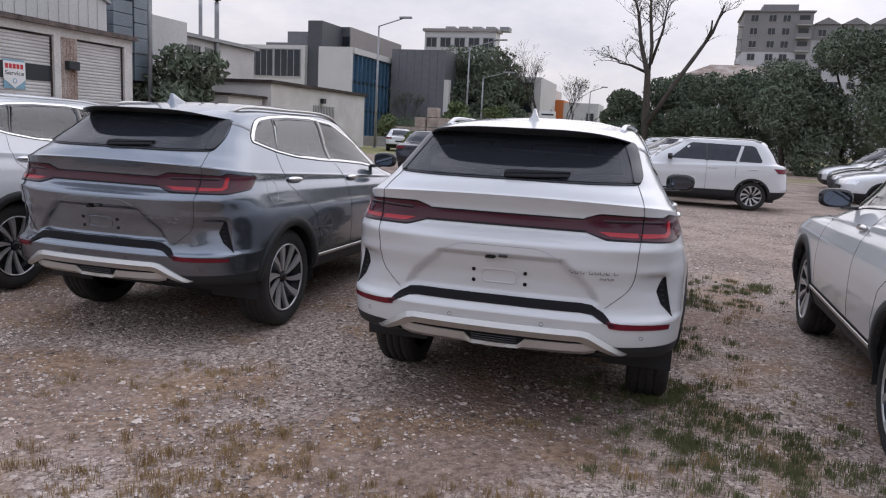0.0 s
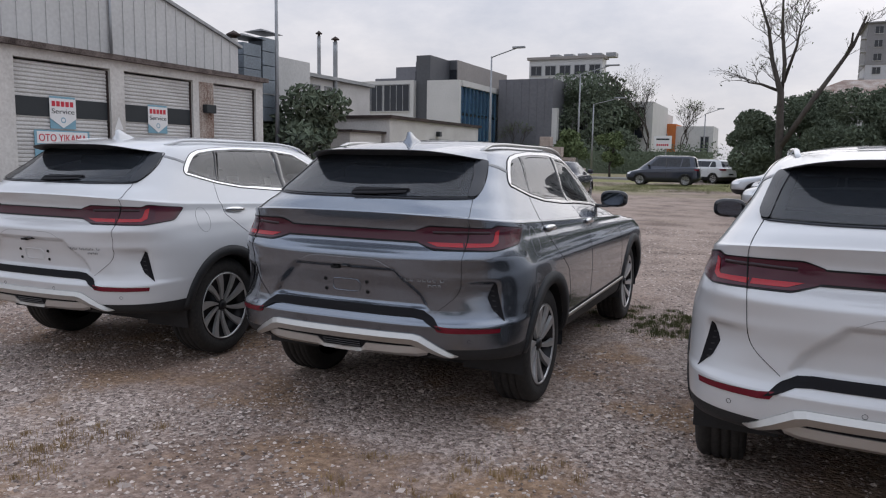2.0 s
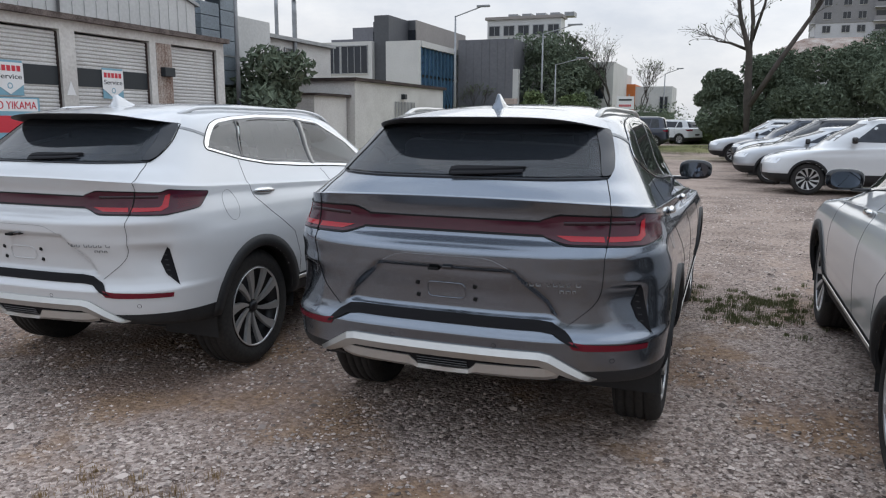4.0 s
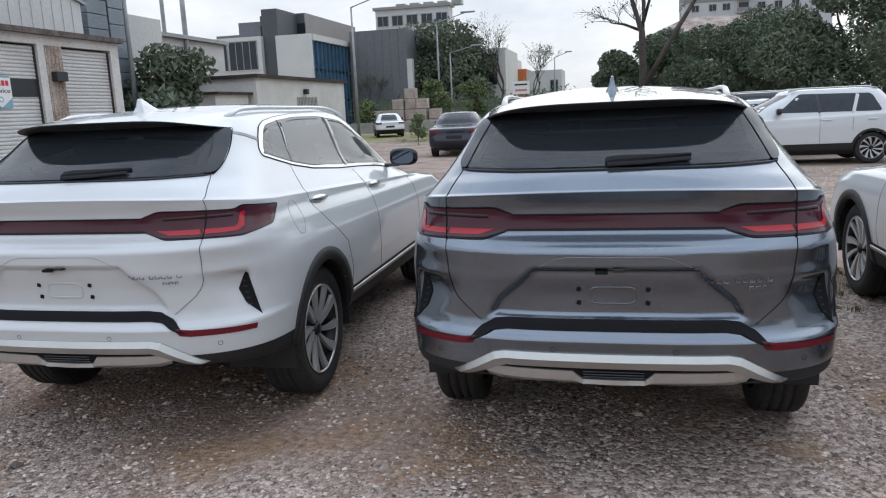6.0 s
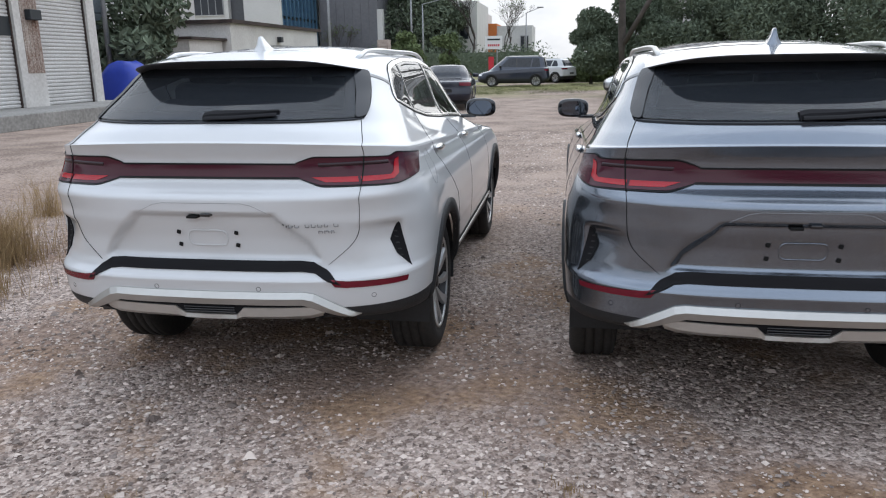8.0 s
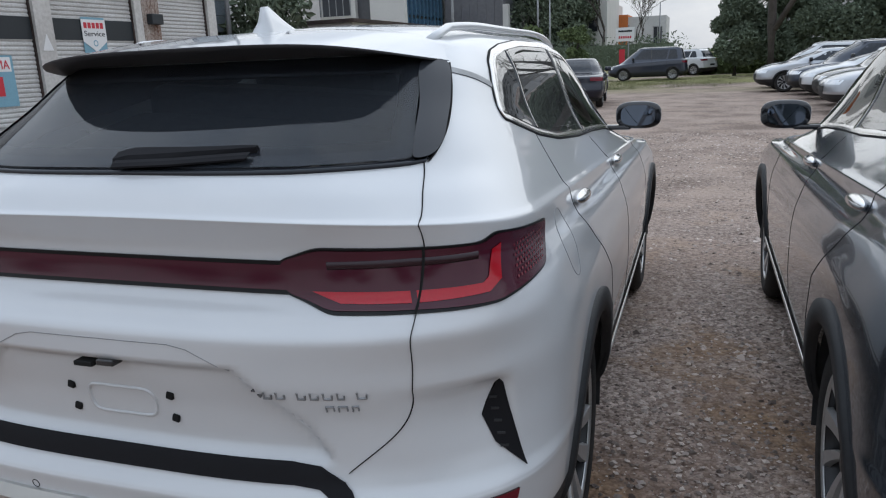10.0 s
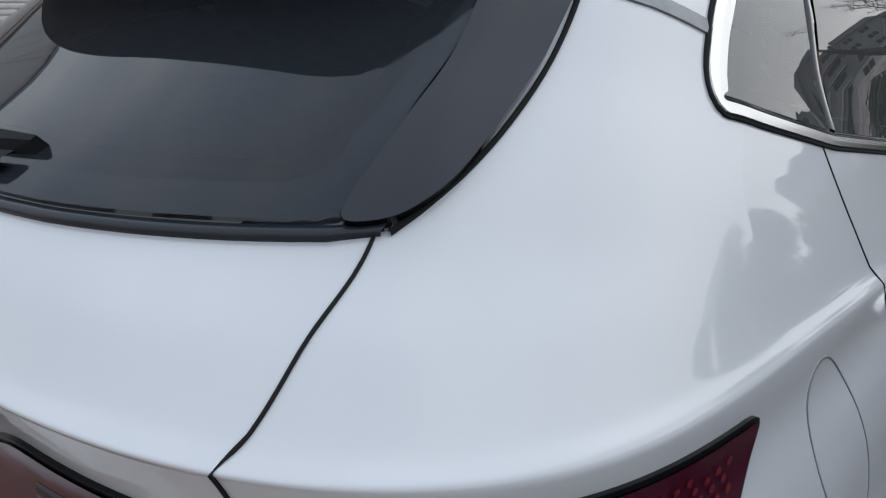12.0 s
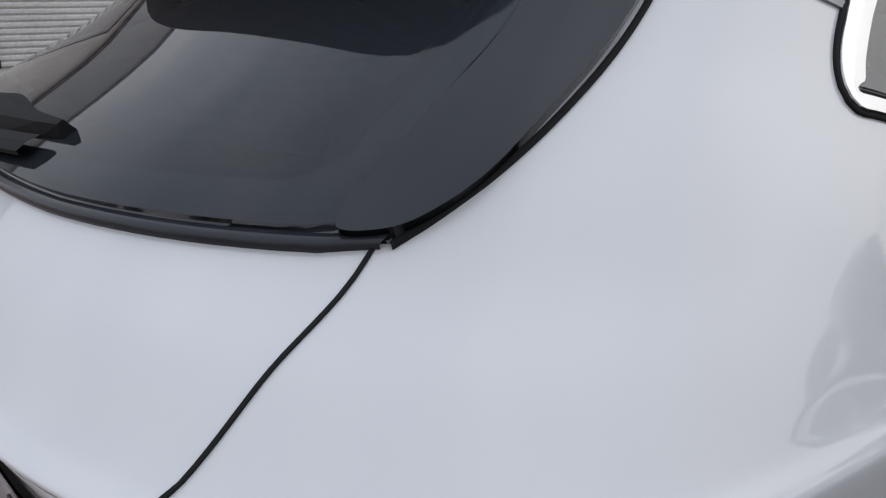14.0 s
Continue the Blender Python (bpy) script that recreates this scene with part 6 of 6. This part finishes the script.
def plain_car(kind, paint, label, m, clad=True, group="parked cars across the lot"):
    car = thing("car", label, "car", group)
    ln, wd, ht, belt, lv = levels_for(kind)
    vs, fs = full_mesh(loft(lv, 4, 40, 30, 20))
    nrm = vertex_normals(vs, fs)
    skin = Skin(vs, fs, nrm)
    yr, yf, r = 0.82, ln - 0.92, 0.335
    cen = vs[np.array(fs)].mean(1)
    up, low = [], []
    for f, c in zip(fs, cen):
        x, y, z = c
        if abs(x) > 0.5 and z < 0.8 and min(math.hypot(y - yr, z - r), math.hypot(y - yf, z - r)) < 0.37:
            continue
        (low if z < (0.46 if clad else 0.30) else up).append(f)
    sub_part("body", vs, nrm, up, paint, car)
    sub_part("lower_cladding", vs, nrm, low, M_BLACKP, car, "black plastic cladding")
    part("floor_pan", box_bm(-0.74, 0.74, 0.3, ln - 0.4, 0.2, 0.6, 0.03), M_BLACKP, car)
    h1 = ht - 0.12
    roof0, roof1 = lv[9][3], lv[9][7]
    g0, g1, g2 = (belt + 0.06), (belt + h1) / 2, h1
    rear_b, rear_t = lv[7][3] + 0.35, roof0 + 0.30
    side = [(rear_b + 0.05, g0), (rear_t, g2 - 0.03), (roof1 - 0.35, g2), (lv[7][7] - 0.75, g0 + 0.02)]
    mid = (rear_b + lv[7][7]) / 2 - 0.15
    for sgn in (1, -1):
        flip = (lambda g: g) if sgn > 0 else (lambda g: mirror(*g))
        mesh_ob("side_window", *flip(skin.panel(rounded(side, 0.08), 90, 0.004, 0.1, 0.004, 0.08)), M_DARKGL, car, "dark side window", True)
        mesh_ob("pillar_trim", *flip(skin.band([(mid, g0), (mid + 0.04, g2 - 0.02)], 0.06, 90, 0.008, step=0.1)), M_GLOSS, car)
        mesh_ob("seam", *flip(skin.band([(mid, 0.4), (mid, g0)], 0.006, 90, 0.003, step=0.1)), M_GAP, car)
        if kind != "saloon":
            quarter = rear_b + 0.62
            mesh_ob("pillar_trim", *flip(skin.band([(quarter, g0), (quarter - 0.10, g2 - 0.04)], 0.07, 90, 0.008, step=0.1)), paint, car)
            mesh_ob("seam", *flip(skin.band([(quarter + 0.02, 0.72), (quarter + 0.02, g0)], 0.006, 90, 0.003, step=0.1)), M_GAP, car)
        for hy in (mid - 0.22, mid - 1.12):
            mesh_ob("door_handle", *flip(skin.band([(hy, belt - 0.10), (hy + 0.18, belt - 0.10)], 0.03, 90, 0.02, step=0.05, depth=0.02)), paint, car, "", True)
        tl = [diag(p, 40) for p in ((0.52, 0.05, belt - 0.05), (wd * 0.97, 0.40, belt - 0.06), (wd * 0.97, 0.28, belt - 0.17), (0.52, 0.05, belt - 0.16))]
        mesh_ob("tail_lamp", *flip(skin.panel(tl, 40, 0.006, 0.05, 0.01, 0.05)), M_REFL, car, "red tail lamp", True)
        hv, hf = [], []
        for z_ in (0.66, 0.70, 0.76):
            for q in range(7):
                x_ = (0.42 + 0.40 * q / 6) * wd / 0.9
                p = skin.tree.ray_cast(Vector((x_, 9, z_)), Vector((0, -1, 0)))[0]
                hv.append((p if p else Vector((x_, ln - 0.5, z_))) + Vector((0, 0.008, 0)))
        hf = [(a * 7 + b, a * 7 + b + 1, (a + 1) * 7 + b + 1, (a + 1) * 7 + b) for a in range(2) for b in range(6)]
        mesh_ob("headlamp", *flip((hv, hf)), M_CHROME, car, "clear headlamp", True)
        for yy in (yr, yf):
            arc = [(yy + 0.385 * math.cos(a), r + 0.385 * math.sin(a)) for a in np.linspace(-0.15, math.pi + 0.15, 20)]
            mesh_ob("arch_cladding", *flip(skin.band(arc, 0.06, 90, 0.012, False, 0.08, 0.03)), M_BLACKP if clad else paint, car, "", True)
            wheel(car, sgn, yy, r, wd - 0.03, 0.21)
        mp, _ = skin.at(lv[7][7] - 0.75, g0, 90)
        part("door_mirror", box_bm(*sorted((sgn * (mp.x + 0.02), sgn * (mp.x + 0.22))), mp.y - 0.05, mp.y + 0.06, g0 - 0.01, g0 + 0.13, 0.03), M_GLOSS if clad else paint, car, "", True)
        if kind != "saloon":
            rr = [Vector((sgn * wd * 0.60, roof0 + 0.15 + t * (roof1 - roof0 - 0.3), ht - 0.055 + 0.05 * min(1, 5 * math.sin(math.pi * t)))) for t in np.linspace(0, 1, 9)]
            mesh_ob("roof_rail", *sweep(rr, 0.018, 8), M_SILVER, car, "", True)
    if kind == "saloon":
        rw = [(-0.52, belt + 0.05), (-0.42, h1), (0.42, h1), (0.52, belt + 0.05)]
    else:
        rw = [(-0.60, belt + 0.05), (-0.50, h1 - 0.02), (0.50, h1 - 0.02), (0.60, belt + 0.05)]
    mesh_ob("rear_window", *skin.panel(rw, 0, 0.005, 0.08, 0.004, 0.08), M_DARKGL, car, "dark rear window", True)
    wv = []
    for z_ in np.linspace(belt + 0.1, h1 - 0.01, 6):
        hw = 0.66 - 0.16 * (z_ - belt) / (h1 - belt)
        for x_ in np.linspace(-hw, hw, 8):
            q = skin.tree.ray_cast(Vector((x_, 9, z_)), Vector((0, -1, 0)))[0]
            wv.append((q or Vector((x_, roof1, z_))) + Vector((0, 0.005, 0.005)))
    mesh_ob("windscreen", wv, [(a * 8 + b, a * 8 + b + 1, (a + 1) * 8 + b + 1, (a + 1) * 8 + b) for a in range(5) for b in range(7)], M_DARKGL, car, "dark windscreen", True)
    gv = []
    for z_ in (0.42, 0.52, 0.62):
        for x_ in np.linspace(-0.42, 0.42, 7):
            q = skin.tree.ray_cast(Vector((x_ + 0.002, 9, z_)), Vector((0, -1, 0)))[0]
            gv.append((q or Vector((x_, ln, z_))) + Vector((0, 0.008, 0)))
    mesh_ob("grille", gv, [(a * 7 + b, a * 7 + b + 1, (a + 1) * 7 + b + 1, (a + 1) * 7 + b) for a in range(2) for b in range(6)], M_BLACKP, car, "black grille")
    px, _ = skin.at(0.01, 0.62, 0)
    part("number_plate", box_bm(-0.26, 0.26, px.y - 0.012, px.y + 0.01, 0.58, 0.69, 0.004), M_SIGNW if kind == "van" else M_BLACKP, car)
    car.matrix_basis = m
    return car


M_NAVY = mat("navy_paint", (0.008, 0.011, 0.024), 0.25, 0.0, 0.02, 2, coat=0.5)
M_BLACKC = mat("black_paint", (0.014, 0.015, 0.018), 0.3, 0.2, 0.02, 2, coat=1.0)
M_SILV = mat("silver_paint", (0.42, 0.43, 0.45), 0.32, 0.6, 0.02, 2, coat=1.0)
M_BLUEC = mat("blue_grey_paint", (0.026, 0.033, 0.052), 0.3, 0.4, 0.02, 2, coat=1.0)
plain_car("suv", M_WHITE, "white SUV with black lower cladding, parked across the lot", pose(6.25, 15.75, 0, 0, 0, 90))
for k, (kind, paint, col, dx) in enumerate((("saloon", M_SILV, "silver", -0.2), ("suv", M_BLACKC, "black", 0.0), ("saloon", M_WHITE, "white", 0.3), ("suv", M_BLUEC, "blue-grey", 0.2), ("saloon", M_SILV, "silver", -0.3), ("suv", M_WHITE, "white", 0.0))):
    plain_car(kind, paint, f"{col} {'saloon' if kind == 'saloon' else 'SUV'} in a row of parked cars", pose(6.0 + dx - 0.2 * k, 18.5 + 2.55 * k, 0, 0, 0, 90 + 2 * math.sin(k * 2.1)))
for k, (kind, paint, col) in enumerate((("saloon", M_WHITE, "white"), ("saloon", M_BLUEC, "blue-grey"), ("suv", M_SILV, "silver"), ("saloon", M_WHITE, "white"), ("suv", M_BLACKC, "black"))):
    plain_car(kind, paint, f"{col} {'saloon' if kind == 'saloon' else 'SUV'} in the second row of parked cars", pose(12.4 + 0.3 * k, 18.0 + 2.6 * k, 0, 0, 0, 90))
plain_car("saloon", M_NAVY, "dark navy saloon parked with its tail to the gravel", pose(-5.0, 21.2, 0, 0, 0, 5), False)
plain_car("van", M_BLUEC, "dark blue-grey people carrier parked by the verge", pose(-2.3, 44.0, 0, 0, 0, 90), True)
plain_car("suv", M_WHITE, "white car parked beyond the van", pose(-1.0, 50.5, 0, 0, 0, 60))
plain_car("saloon", M_WHITE, "white saloon parked by the brick packs", pose(-13.0, 41.0, 0, 0, 0, 20))


# ---- stones, weeds and grass ----
def stones(name, label, n, x0, x1, y0, y1, s0, s1, seed, material):
    rng = np.random.default_rng(seed)
    base = np.array([(1, 0, 0), (0, 1, 0), (-1, 0, 0), (0, -1, 0), (0, 0, 0.8), (0.5, 0.5, 0.55)], float)
    tri_ = np.array([(0, 5, 4), (5, 1, 4), (1, 2, 4), (2, 3, 4), (3, 0, 4), (0, 1, 5)])
    x, y = rng.uniform(x0, x1, n), rng.uniform(y0, y1, n)
    s = s0 + (s1 - s0) * rng.random(n) ** 3
    a = rng.uniform(0, 6.28, n)
    p = base[None] * (0.6 + 0.7 * rng.random((n, 6, 3))) * np.stack([s, s * 0.75, s * 0.6], 1)[:, None, :]
    q = np.stack([p[..., 0] * np.cos(a)[:, None] - p[..., 1] * np.sin(a)[:, None] + x[:, None], p[..., 0] * np.sin(a)[:, None] + p[..., 1] * np.cos(a)[:, None] + y[:, None], p[..., 2] - (0.010 + 0.0055 * x * np.clip(1 - abs(y - 1) / 14, 0, 1))[:, None]], 2)
    fs = (tri_[None] + 6 * np.arange(n)[:, None, None]).reshape(-1, 3)
    return mesh_ob(name, q.reshape(-1, 3).tolist(), fs.tolist(), material, None, label, False, "stuff", "gravel")


def blades(name, label, spots, seed, material, category="grass"):
    """Tufts: (x, y, radius, count, height)."""
    rng = np.random.default_rng(seed)
    vs, fs = [], []
    for x, y, r, n, h in spots:
        for _ in range(n):
            a, d = rng.uniform(0, 6.28), r * abs(rng.normal()) * 0.62
            px, py = x + d * math.cos(a), y + d * math.sin(a)
            hh, w = h * rng.uniform(0.25, 1.1), rng.uniform(0.0010, 0.0026)
            b, c = rng.uniform(0, 6.28), rng.uniform(0, 6.28)
            lx, ly = math.cos(b) * hh * 0.5 * rng.random(), math.sin(b) * hh * 0.5 * rng.random()
            wx, wy = math.cos(c) * w, math.sin(c) * w
            o = len(vs)
            vs += [(px - wx, py - wy, -0.015), (px + wx, py + wy, -0.015), (px + lx * 0.5 + wx * 0.7, py + ly * 0.5 + wy * 0.7, hh * 0.6), (px + lx * 0.5 - wx * 0.7, py + ly * 0.5 - wy * 0.7, hh * 0.6), (px + lx * 1.4, py + ly * 1.4, hh)]
            fs += [(o, o + 1, o + 2, o + 3), (o + 3, o + 2, o + 4)]
    return mesh_ob(name, vs, fs, material, None, label, False, "stuff", category)


stones("gravel", "loose pale crushed stone strewn over the lot", 105000, -6.5, 6.5, -3.4, 3.5, 0.005, 0.020, 1, M_STONE)
stones("gravel", "sparse loose stones on the packed lot", 22000, -4, 6, 3.5, 14, 0.006, 0.026, 2, M_STONE)
rng_ = random.Random(5)
GREEN = ((3.75, 0.0, 0.35), (4.0, 0.25, 0.3), (3.6, 0.6, 0.25), (4.35, -0.2, 0.35), (4.6, -0.5, 0.4), (4.4, 4.6, 0.35), (3.95, 3.5, 0.35), (1.2, 3.9, 0.35), (1.6, 3.6, 0.3), (1.75, 4.1, 0.3), (3.7, 2.0, 0.25), (4.1, -1.0, 0.3))


def tufts(centres, each, spread, h, n):
    """Small tufts scattered round patch centres."""
    out = []
    for x, y, r in centres:
        for _ in range(each):
            k = rng_.random()
            out.append((x + rng_.gauss(0, r * spread), y + rng_.gauss(0, r * spread), 0.03 + 0.08 * k, int(n * (0.25 + k)), h * (0.5 + rng_.random() * 0.9)))
    return out


blades("grass", "green weeds growing through the gravel", tufts(GREEN, 40, 0.9, 0.027, 95), 3, M_GRASS)
STRAW = [(-4.5 + rng_.random() * 9.5, -2.7 + rng_.random() * 2.6, 0.30) for _ in range(26)] + [(3.9, -0.4, 0.5), (4.2, 0.6, 0.5), (3.3, -0.7, 0.5), (4.6, 3.9, 0.5), (3.8, 3.2, 0.4)]
blades("dry_weeds", "dry brown weeds and straw on the gravel", tufts(STRAW, 16, 0.8, 0.024, 60), 4, M_DRY)
blades("tall_weeds", "tall dry and green weeds beside the row", [(-6.4 + rng_.random() * 1.6, -0.5 + rng_.random() * 7, 0.35, 420, 0.5) for _ in range(30)], 6, M_DRY)
blades("verge_grass", "rough grass verge at the end of the lot", [(-11 + rng_.random() * 11, 33 + rng_.random() * 12, 1.3, 220, 0.16) for _ in range(90)], 7, M_GRASS)
# unseen trees added behind the walker: they close the lot and darken reflections
for k, x in enumerate(range(-40, 48, 8)):
    copy_thing(THICKET[k % len(THICKET)], pose(x - THICKET_AT[k % len(THICKET)][0] + (k * 37 % 5) - 2, -26 - THICKET_AT[k % len(THICKET)][1] - (k * 13 % 6), 0))
stones("gravel", "larger broken stones lying on the gravel", 2200, -5.5, 6.0, -3.0, 6.0, 0.012, 0.040, 11, M_STONE)
